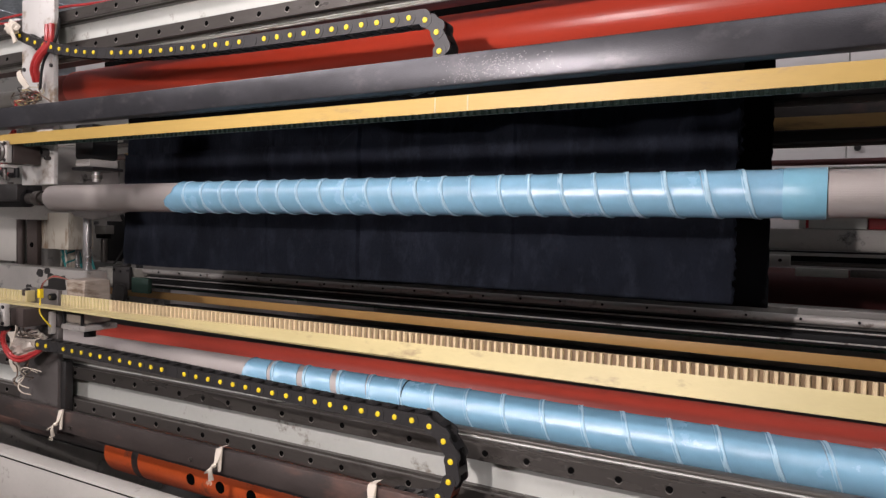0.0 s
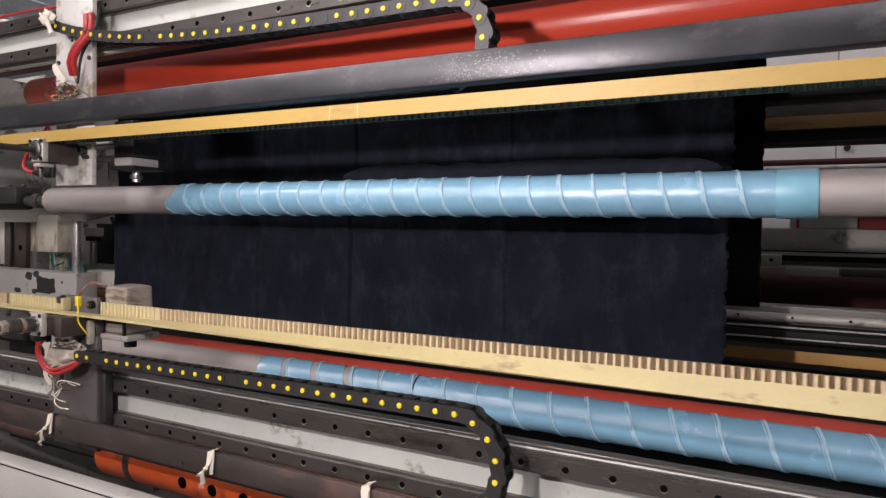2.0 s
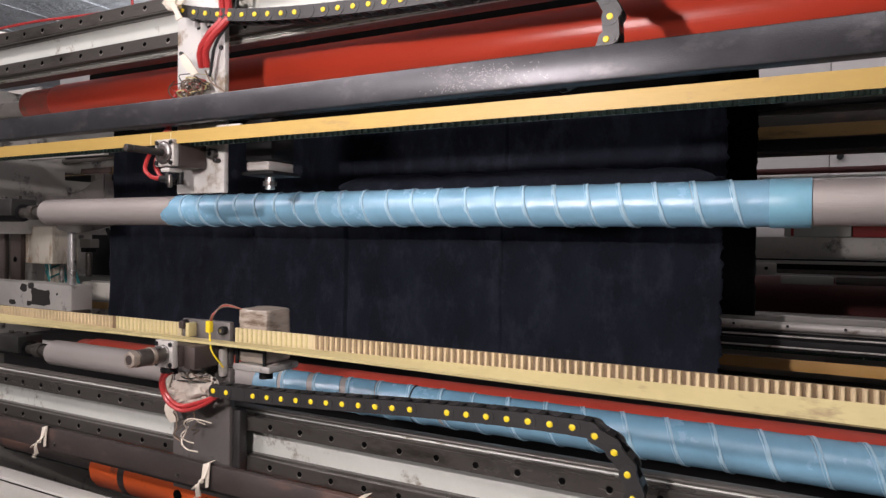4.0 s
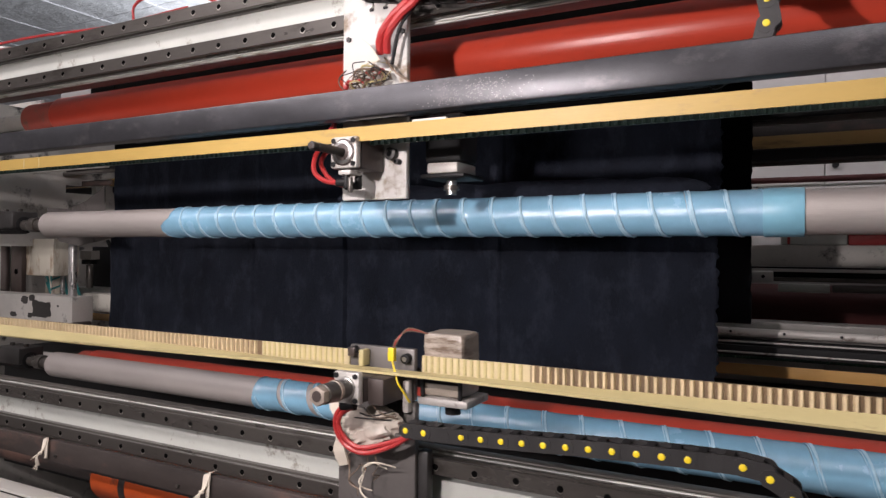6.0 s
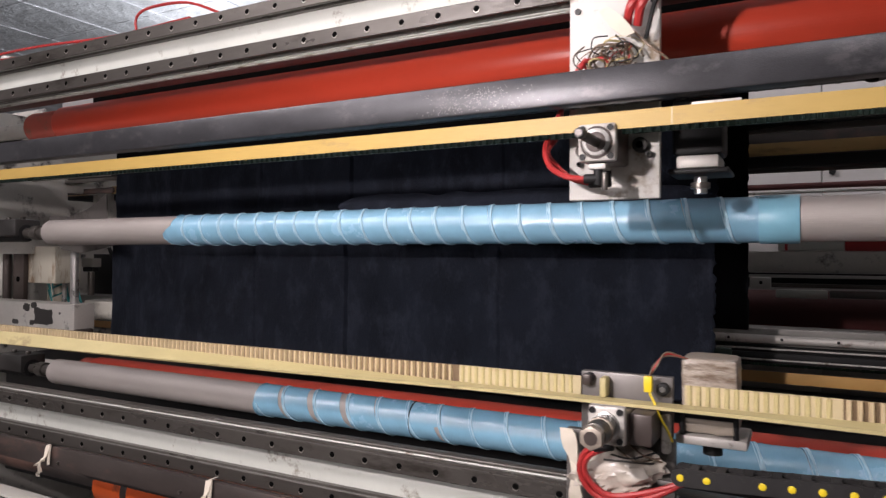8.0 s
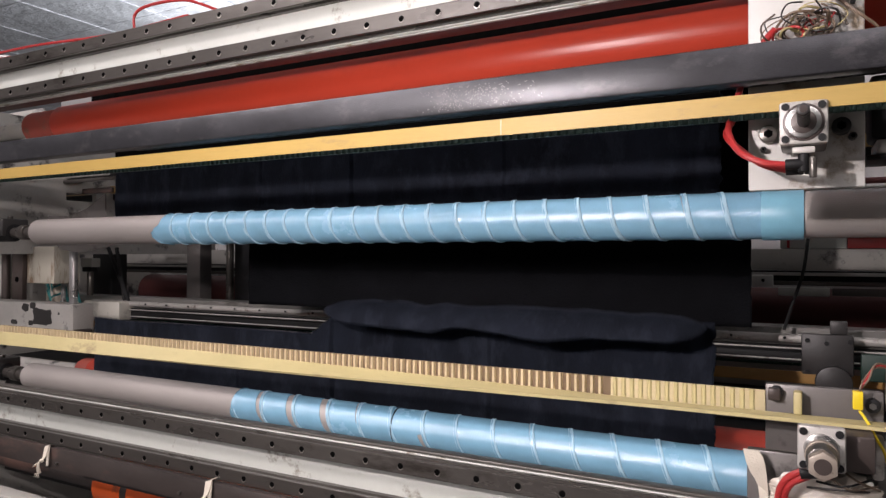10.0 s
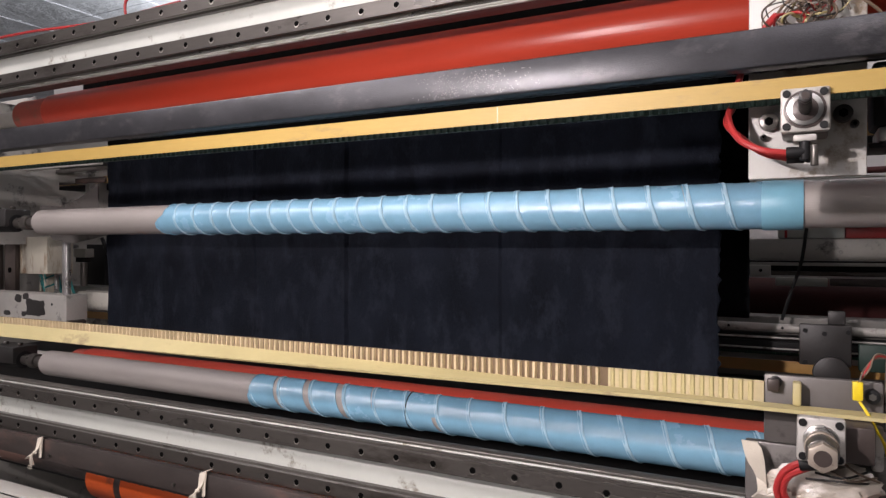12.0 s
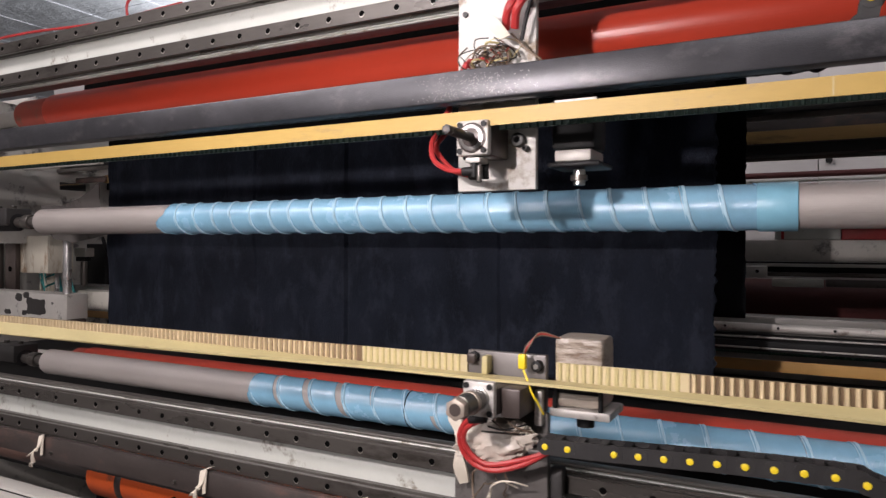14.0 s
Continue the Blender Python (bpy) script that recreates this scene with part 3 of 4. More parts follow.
# ---- carriages (they move) ----
def cylinder_unit(parent, x, z, wide, tall, front, reach, rod_r, nut_r, top=9.0):
    ob = box_part("air_cylinder", (x - wide / 2, x + wide / 2, front + 0.012, 0.797, z - tall / 2, min(z + tall / 2, top)), BRONZE, parent, "brown anodised air cylinder", 0.003)
    box_part("face_plate", (x - wide / 2 - 0.0005, x + wide / 2 + 0.0005, front, front + 0.0115, z - tall / 2 - 0.0005, z + tall / 2 + 0.0005), ALU, ob, "cast aluminium front plate", 0.003)
    rod_part("rod", (x, front - reach, z), (x, front + 0.005, z), rod_r, DARK_STEEL if nut_r < 0.008 else RAIL, ob, "dark piston rod", 24, 0.001)
    if nut_r > 0.008:
        rod_part("rod_ring", (x, front - reach * 0.55, z), (x, front - reach * 0.42, z), rod_r + 0.0012, NUT, ob, "worn ring round the rod", 24, 0.0006)
    rod_part("nut", (x, front - reach - 0.012, z), (x, front - reach - 0.0005, z), nut_r, DARK_STEEL if nut_r < 0.008 else NUT, ob, "worn hexagon nut", 6, 0.001)
    rod_part("nut_bore", (x, front - reach - 0.0124, z), (x, front - reach - 0.011, z), nut_r * 0.55, BRONZE, ob, "", 20)
    rod_part("collar", (x, front - 0.003, z), (x, front + 0.002, z), wide * 0.38, BRIGHT, ob, "bright front collar", 32, 0.001)
    rod_part("bore", (x, front - 0.0034, z), (x, front + 0.002, z), wide * 0.28, BRONZE, ob, "", 32, 0.001)
    for sx in (-1, 1):
        for sz in (-1, 1):
            p = (x + sx * wide * 0.38, z + sz * tall * 0.38)
            rod_part("screw", (p[0], front - 0.0015, p[1]), (p[0], front + 0.002, p[1]), 0.0036, BLACK, ob, "", 12)
    return ob


def cable(parent, name, points, r, mat, label=""):
    return part(name, add_wire(bmesh.new(), points, r), mat, parent, label)


def stepper(parent, x, wide, y0, zlo, zhi, body, up):
    """up: 1 for a body standing on its flange, -1 for one hanging above the tube."""
    bm = bmesh.new()
    add_box(bm, x, x + wide, y0, y0 + 0.057, zlo, zhi, 0.005)
    if up > 0:
        bmesh.ops.subdivide_edges(bm, edges=[e for e in bm.edges if e.calc_length() > 0.02], cuts=14, use_grid_fill=True)
        for v in bm.verts:
            v.co += 0.0009 * noise.noise_vector(v.co * 60) + 0.0009 * noise.noise_vector(Vector((v.co.x * 40, v.co.y * 40, v.co.z * 230)))
    return part("motor", bm, body, parent, "black stepper motor body" if up < 0 else "motor body wrapped in clear tape")


def upper_carriage():
    ob = thing("upper_carriage", "upper carriage plate with air cylinder and motor", "carriage", "carriages")
    box_part("plate", (-0.051, 0.057, 0.80, 0.81, 0.069, 0.44), PLATE, ob, "stained cream mounting plate", 0.002)
    for x in (-0.005, 0.018):
        box_part("slot", (x, x + 0.007, 0.7985, 0.802, 0.335, 0.36), BLACK, ob, "adjustment slot", 0.001)
        rod_part("bolt", (x + 0.0035, 0.794, 0.342), (x + 0.0035, 0.801, 0.342), 0.005, BRIGHT, ob, "", 6)
    cylinder_unit(ob, 0.002, 0.127, 0.041, 0.041, 0.73, 0.055, 0.0055, 0.0060)
    box_part("port_block", (-0.008, 0.012, 0.732, 0.758, 0.0975, 0.1042), ALU, ob, "", 0.002)
    for k, y in enumerate((0.738, 0.758)):
        rod_part("fitting", (0.002 + 0.005 * k, y, 0.080), (0.002 + 0.005 * k, y, 0.100), 0.005, BLACK, ob, "black push-in fitting", 12, 0.001)
        rod_part("fitting", (-0.014, y, 0.088 - 0.003 * k), (0.002, y, 0.088 - 0.003 * k), 0.0055, BLACK, ob, "black push-in fitting", 12, 0.001)
        cable(ob, "hose", ((-0.013, y, 0.088 - 0.003 * k), (-0.035, y, 0.092), (-0.056, y + 0.005, 0.105 + 0.004 * k), (-0.067 - 0.004 * k, y + 0.02, 0.128), (-0.064, y + 0.035, 0.15), (-0.058, 0.79, 0.18)), 0.0034, HOSE, "red air hose")
    for x, z, r, m in ((-0.031, 0.128, 0.0095, RAIL), (0.036, 0.131, 0.0090, DARK_STEEL), (0.046, 0.120, 0.004, DARK_STEEL), (-0.036, 0.112, 0.003, DARK_STEEL)):
        rod_part("bolt", (x, 0.789, z), (x, 0.801, z), r, m, ob, "oily bolt head", 16, 0.0015)
        rod_part("bolt_socket", (x, 0.7885, z), (x, 0.7895, z), r * 0.5, SHADE_BLACK, ob, "", 6)
    rod_part("ring", (0.002, 0.7285, 0.127), (0.002, 0.7305, 0.127), 0.0180, BRONZE, ob, "dark groove round the boss", 40, 0.0005)
    rod_part("drain_screw", (0.010, 0.735, 0.074), (0.010, 0.735, 0.094), 0.0036, RAIL, ob, "worn threaded screw", 10, 0.0008)
    for x in (-0.040, 0.050):
        rod_part("corner_screw", (x, 0.797, 0.30), (x, 0.801, 0.30), 0.004, DARK_STEEL, ob, "", 6)
    stepper(ob, 0.064, 0.057, 0.838, 0.122, 0.19, BLACK, -1)
    box_part("flange", (0.069, 0.117, 0.836, 0.897, 0.106, 0.1215), ALU, ob, "bright motor flange", 0.003)
    box_part("base_plate", (0.060, 0.128, 0.834, 0.902, 0.0995, 0.1055), BLACK, ob, "greasy motor base plate", 0.002)
    rod_part("spindle", (0.093, 0.866, 0.078), (0.093, 0.866, 0.0985), 0.0075, BRIGHT, ob, "", 20)
    rod_part("spindle_collar", (0.093, 0.866, 0.084), (0.093, 0.866, 0.091), 0.011, RAIL, ob, "", 20)
    box_part("clip", (0.10, 0.148, 0.742, 0.7465, 0.1605, 0.1642), ALU, ob, "bright clip over the belt", 0.0005)
    # wiring knot over the beam
    rng = random.Random(4)
    for k in range(20):
        c = Vector((0.004 + rng.uniform(-0.02, 0.02), 0.782, 0.236 + rng.uniform(-0.012, 0.012)))
        rr, ph = rng.uniform(0.008, 0.021), rng.uniform(0, 6.28)
        pts = [c + Vector((rr * math.cos(a + ph) * 1.3, rng.uniform(-0.012, 0.012), rr * math.sin(a + ph) * 0.8)) for a in np.linspace(0, 5.6, 8)]
        cable(ob, "wire", pts, rng.uniform(0.0006, 0.0015), (WIRE, WIRE, CREAM_BELT, DARK_STEEL, WIRE, HOSE)[k % 6], "coiled brown wire")
    for k in range(2):
        cable(ob, "hose", ((0.022 + 0.012 * k, 0.785, 0.268), (0.030 + 0.012 * k, 0.775, 0.29), (0.05 + 0.013 * k, 0.772, 0.312), (0.075 + 0.013 * k, 0.775, 0.335), (0.07 + 0.013 * k, 0.78, 0.37)), 0.0055, HOSE, "red air hose")
    cable(ob, "hose", ((-0.038, 0.79, 0.205), (-0.034, 0.78, 0.222), (-0.024, 0.782, 0.235)), 0.004, HOSE, "red air hose")
    cable(ob, "cable", ((0.045, 0.78, 0.25), (0.06, 0.778, 0.3), (0.095, 0.78, 0.34), (0.10, 0.785, 0.38)), 0.0025, BLACK, "black cable")
    cable(ob, "cable", ((0.03, 0.785, 0.262), (0.05, 0.78, 0.24), (0.068, 0.79, 0.225), (0.075, 0.80, 0.205)), 0.0015, WIRE, "thin wire")
    line = [(0.030 - 0.030 * q, 0.766 - 0.004 * math.sin(3 * q), 0.252 + 0.034 * q) for q in (0, 0.25, 0.5, 0.75, 1)]
    part("tape_wrap", tape_strip(bmesh.new(), line, (0.012, 0.016, 0.017, 0.015, 0.010)), RIBBON, ob, "white plastic wrap round the hoses")
    bm = bmesh.new()
    bmesh.ops.create_icosphere(bm, subdivisions=3, radius=1)
    for v in bm.verts:
        q = v.co * (1 + 0.5 * noise.noise(v.co * 2.2) - 0.25 * abs(noise.noise(v.co * 5)))
        v.co = Vector((-0.020 + q.x * 0.021, 0.764 + q.y * 0.008, 0.372 + q.z * 0.014 - 0.2 * q.x * 0.02))
    part("rag", bm, RIBBON, ob, "white rag tied round the end of the chain")
    line = [(-0.012 + 0.014 * q, 0.758, 0.366 - 0.026 * q) for q in (0, 0.3, 0.6, 1)]
    part("rag_tail", tape_strip(bmesh.new(), line, (0.008, 0.010, 0.009, 0.012)), RIBBON, ob)
    return ob


def lower_carriage():
    ob = thing("lower_carriage", "lower carriage plate with air cylinder, hoses and motor", "carriage", "carriages")
    box_part("plate", (-0.035, 0.072, 0.80, 0.81, -0.208, -0.137), GREASY, ob, "greasy grey mounting plate", 0.002)
    box_part("lower_plate", (-0.053, 0.075, 0.798, 0.81, -0.42, -0.2085), GREASY, ob, "greasy plate behind the hoses", 0.002)
    box_part("rail_block", (0.076, 0.092, 0.803, 0.82, -0.40, -0.275), DARK_STEEL, ob, "dark bearing block", 0.003)
    box_part("clamp", (-0.032, -0.020, 0.789, 0.7995, -0.153, -0.140), BRONZE, ob, "brown belt clamp", 0.002)
    box_part("clamp", (-0.008, 0.0, 0.782, 0.7995, -0.164, -0.141), CREAM_BELT, ob, "cream belt end in the clamp", 0.002)
    rod_part("bolt", (-0.024, 0.792, -0.144), (-0.024, 0.801, -0.144), 0.006, BLACK, ob, "", 12, 0.001)
    rod_part("bolt", (0.062, 0.79, -0.150), (0.062, 0.801, -0.150), 0.007, BLACK, ob, "", 12, 0.001)
    rod_part("bolt_socket", (0.062, 0.7893, -0.150), (0.062, 0.7905, -0.150), 0.0035, BRIGHT, ob, "", 6)
    box_part("valve_block", (0.0362, 0.0605, 0.740, 0.797, -0.204, -0.1697), BRONZE, ob, "brown valve block", 0.002)
    box_part("side_clip", (0.061, 0.0712, 0.786, 0.7985, -0.222, -0.178), ALU, ob, "pale cast clip beside the cylinder", 0.003)
    cylinder_unit(ob, 0.016, -0.181, 0.039, 0.041, 0.72, 0.048, 0.0130, 0.0128, -0.1697)
    stepper(ob, 0.079, 0.060, 0.811, -0.2005, -0.1145, TAPED, 1)
    box_part("flange", (0.0735, 0.150, 0.805, 0.875, -0.2125, -0.2015), ALU, ob, "cast motor flange", 0.003)
    for x in (0.081, 0.138):
        rod_part("screw", (x, 0.8075, -0.2015), (x, 0.8075, -0.170), 0.0030, BLACK, ob, "", 10)
    box_part("motor_band", (0.0785, 0.1395, 0.8095, 0.8107, -0.183, -0.1695), BLACK, ob, "dark band round the motor", 0.0004)
    rod_part("spindle", (0.110, 0.842, -0.229), (0.110, 0.842, -0.2125), 0.011, BLACK, ob, "", 20)
    box_part("chain_bracket", (0.060, 0.086, 0.768, 0.7995, -0.252, -0.2455), GREASY, ob, "greasy chain bracket", 0.002)
    # connector and wires
    box_part("connector", (0.044, 0.053, 0.776, 0.784, -0.152, -0.134), YELLOW, ob, "yellow plug connector", 0.001)
    cable(ob, "cable", ((0.05, 0.779, -0.153), (0.057, 0.774, -0.164), (0.064, 0.770, -0.178), (0.070, 0.774, -0.19), (0.074, 0.785, -0.206)), 0.0014, YELLOW, "yellow cable")
    for k in range(3):
        cable(ob, "wire", ((0.05, 0.779 + 0.002 * k, -0.134), (0.054 + 0.002 * k, 0.782, -0.122), (0.066, 0.795, -0.112 + 0.002 * k), (0.088, 0.815, -0.117)), 0.0009, HOSE if k == 1 else WIRE, "thin motor wire")
    for k in range(2):
        cable(ob, "hose", ((0.006 + 0.006 * k, 0.742, -0.206 - 0.004 * k), (-0.014 + 0.004 * k, 0.744, -0.220 - 0.004 * k), (-0.021 + 0.006 * k, 0.748, -0.243), (-0.008 + 0.007 * k, 0.752, -0.266 + 0.004 * k), (0.020, 0.755, -0.274 + 0.007 * k), (0.058, 0.757, -0.262 + 0.006 * k), (0.090, 0.762, -0.243)), 0.0034, HOSE, "red air hose")
    rod_part("fitting", (-0.002, 0.735, -0.209), (0.020, 0.735, -0.205), 0.0065, BLACK, ob, "black push-in fitting", 14, 0.001)
    rod_part("fitting", (0.006, 0.75, -0.217), (0.006, 0.75, -0.199), 0.0055, BLACK, ob, "black push-in fitting", 14, 0.001)
    for k, (x0, z0, x1, z1) in enumerate(((0.018, -0.214, 0.064, -0.222), (0.012, -0.222, 0.06, -0.216), (0.03, -0.206, 0.066, -0.226), (0.004, -0.229, 0.058, -0.229))):
        cable(ob, "wire", ((x0, 0.758, z0), ((x0 + x1) / 2, 0.752, (z0 + z1) / 2 - 0.006 + 0.003 * k), (x1, 0.768, z1)), 0.0011, (WIRE, BLACK, WIRE, DARK_STEEL)[k], "loose dark wire")
    # crumpled plastic round the wiring
    bm = bmesh.new()
    bmesh.ops.create_icosphere(bm, subdivisions=4, radius=1)
    for v in bm.verts:
        n = 0.55 * abs(noise.noise(v.co * 1.6 + Vector((3, 1, 0)))) - 0.4 * abs(noise.noise(v.co * 3.6)) + 0.18 * noise.noise(v.co * 9)
        q = v.co * (1.05 + n)
        v.co = Vector((0.018 + q.x * 0.046, 0.777 + q.y * 0.017, -0.245 + q.z * 0.026 + q.x * 0.008))
    part("plastic_wrap", bm, WRAP, ob, "crumpled clear plastic wrapped round the wiring")
    rng = random.Random(9)
    for k in range(5):
        c = Vector((0.012 + rng.uniform(-0.02, 0.03), 0.768, -0.288 + rng.uniform(-0.03, 0.015)))
        rr, ph = rng.uniform(0.014, 0.036), rng.uniform(0, 6.28)
        pts = [c + Vector((rr * math.cos(a + ph), rng.uniform(-0.01, 0.012), rr * math.sin(a + ph))) for a in np.linspace(0, rng.uniform(2.5, 5), 8)]
        cable(ob, "wire", pts, rng.uniform(0.0006, 0.0012), RIBBON if k % 2 else WIRE, "loose thin wire")
    # cotton tape hanging at the edge of the plate
    bm = bmesh.new()
    rows = []
    for i in range(12):
        q = i / 11
        c = Vector((-0.048 + 0.022 * q + 0.004 * math.sin(5 * q), 0.782 - 0.01 * math.sin(3 * q), -0.205 - 0.10 * q))
        w = 0.0062 + 0.0016 * math.sin(9 * q + 1)
        rows.append([bm.verts.new(c + Vector((a * w, b * 0.0015 + a * 0.005 * math.sin(9 * q), 0.003 * a * math.sin(13 * q)))) for a, b in ((-1, -1), (1, -1), (1, 1), (-1, 1))])
    for a, b in zip(rows, rows[1:]):
        for j in range(4):
            bm.faces.new((a[j], a[(j + 1) % 4], b[(j + 1) % 4], b[j]))
    bm.faces.new(rows[0]), bm.faces.new(rows[-1][::-1])
    part("hanging_tape", bm, RIBBON, ob, "white cotton tape hanging beside the plate")
    return ob


upper_car = upper_carriage()
lower_car = lower_carriage()


# ---- cable chains (every link moves) ----
PITCH = 0.0255


def carriage_x(t):
    if t < 1.12:
        return -1.372
    if t < 12.0:
        return min(0.0, -1.372 + 0.1707 * (t - 1.12))
    return -0.1725 * (t - 12.0)


def between(x, xs, ys):
    return float(np.interp(x, xs, ys))


def chain_place(s, xa, za, top, bottom, length, fixed, sag):
    """Place and slope of a point s metres along the chain from its carriage end: the upper run, the bend, the lower run."""
    r = (top - bottom) / 2
    xb = (length - math.pi * r + xa + fixed) / 2
    run = xb - xa
    if s < run:
        if sag:
            k = (za - top) * math.exp(-s / sag)
            return xa + s, top + k, math.atan2(-k / sag, 1)
        q = s / run
        return xa + s, za + (top - za) * q * q * (3 - 2 * q), math.atan2((top - za) * 6 * q * (1 - q) / run, 1)
    s -= run
    if s < math.pi * r:
        a = s / r
        return xb + r * math.sin(a), top - r + r * math.cos(a), -a
    s -= math.pi * r
    return xb - s, bottom - (0 if sag else 0.026) * min(1, s / 0.1), -math.pi


def cable_chain(name, label, y, count, bare):
    ob = thing(name, label, "cable chain", "cable chains")
    bm = bmesh.new()
    for yy in (-0.0105, 0.0105):
        add_rod(bm, (0, yy - 0.0024, 0), (0, yy + 0.0024, 0), 0.0098, None, 18)
        add_box(bm, 0, PITCH * 0.86, yy - 0.0018, yy + 0.0018, -0.0094, 0.0094)
        add_rod(bm, (PITCH * 0.86, yy - 0.0016, 0), (PITCH * 0.86, yy + 0.0016, 0), 0.0094, None, 14)
    add_box(bm, 0.009, 0.018, -0.0105, 0.0105, -0.0094, -0.008)
    add_box(bm, 0.009, 0.018, -0.0105, 0.0105, 0.008, 0.0094)
    link_mesh = mesh_of("link", bm, CHAIN)
    bm = add_rod(bmesh.new(), (0, -0.0142, 0), (0, -0.011, 0), 0.0038, None, 14, 0.0006)
    dot_mesh = mesh_of("cap", bm, CAP)
    links = []
    for i in range(count):
        link = tagged(new("link", link_mesh), "black nylon chain link")
        link.parent, link.location = ob, (0, y, 0)
        if i not in bare:
            dot = tagged(new("cap", dot_mesh), "round yellow cap")
            dot.parent = link
        links.append(link)
    return links


lower_links = cable_chain("lower_cable_chain", "black cable chain with yellow caps on the lower carriage", 0.775, 62, (2, 14, 37))
upper_links = cable_chain("upper_cable_chain", "black cable chain with yellow caps on the upper carriage", 0.785, 62, (10, 24))


# ---- cloths (they move) ----
def cloth_sheet(name, label, x0, x1, z0, z1, folds, seed, ragged=0.0035, drop=0.0, fabric=CLOTH):
    rng = random.Random(seed)
    nx, nz = 300, 60
    bm = bmesh.new()
    grid = []
    edge = [rng.uniform(-1, 1) for _ in range(nz + 1)]
    for j in range(nz + 1):
        row = []
        for i in range(nx + 1):
            x = x0 + (x1 - x0) * i / nx
            top = z1 - drop * min(1, max(0, (-0.78 - x) / 0.08))
            z = z0 + (top - z0) * j / nz
            y = 0.004 * noise.noise((x * 3 + seed, z * 1.2, 0)) + 0.0045 * noise.noise((x * 11, z * 7, seed)) + 0.0032 * noise.noise((x * 27, z * 22, seed)) + 0.0009 * noise.noise((x * 60, z * 50, seed))
            for fx, depth, width in folds:
                if width > 0 and x > fx:
                    y -= depth * math.exp(-(x - fx) / width)
                elif width < 0 and x < fx:
                    y -= depth * math.exp((x - fx) / -width)
            if i == nx:
                x += ragged * edge[j]
            row.append(bm.verts.new((x, y, z + 0.003 * noise.noise((x * 4, seed, 3)))))
        grid.append(row)
    for j in range(nz):
        for i in range(nx):
            bm.faces.new((grid[j][i], grid[j][i + 1], grid[j + 1][i + 1], grid[j + 1][i]))
    ob = tagged(new(name, mesh_of(name, bm, fabric)), label, "cloth", "hanging cloths")
    mod = ob.modifiers.new("thickness", "SOLIDIFY")
    mod.thickness = 0.003
    return ob


FOLDS = ((-0.81, 0.008, -0.08), (-0.475, 0.004, -0.06), (-1.22, 0.006, 0.12), (-1.05, 0.004, -0.1))
cloth_a = cloth_sheet("cut_cloth", "navy velvet cloth hanging behind the tube", -1.531, -0.1155, -0.226, 0.10, FOLDS, 3, 0.0035, 0.055)
cloth_b = cloth_sheet("feed_cloth", "navy velvet cloth fed down from the upper rollers", -1.54, -0.1115, 0.0, 0.455, FOLDS, 8)
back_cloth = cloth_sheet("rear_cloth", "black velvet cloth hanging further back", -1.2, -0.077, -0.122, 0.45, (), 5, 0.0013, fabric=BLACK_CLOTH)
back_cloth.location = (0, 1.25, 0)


def cloth_bundle(parent):
    """The gathered top of the cut cloth, a lumpy fold that bulges to the front."""
    bm = bmesh.new()
    rings = []
    nx, seg = 90, 14
    for i in range(nx + 1):
        q = i / nx
        x = -0.80 + 0.68 * q
        taper = min(1, q * 9, (1 - q) * 14) ** 0.5
        h = (0.017 + 0.010 * noise.noise((x * 7, 1, 0)) + 0.005 * noise.noise((x * 23, 4, 0))) * taper
        d = (0.038 + 0.007 * noise.noise((x * 9, 7, 0))) * taper
        cz = 0.098 + 0.010 * noise.noise((x * 5, 9, 0))
        ring = []
        for k in range(seg):
            a = 2 * math.pi * k / seg
            rr = 1 + 0.15 * noise.noise((x * 16, math.cos(a), math.sin(a) + 5))
            y = -0.042 - d * rr * math.cos(a)
            ring.append(bm.verts.new((x, y, cz + h * rr * math.sin(a) - 0.022 * max(0, (-y - 0.035) / 0.045) ** 2)))
        rings.append(ring)
    for a, b in zip(rings, rings[1:]):
        for k in range(seg):
            bm.faces.new((a[k], a[(k + 1) % seg], b[(k + 1) % seg], b[k]))
    bm.faces.new(rings[0]), bm.faces.new(rings[-1][::-1])
    part("gathered_edge", bm, CLOTH, parent, "gathered lumpy upper edge")


cloth_bundle(cloth_a)

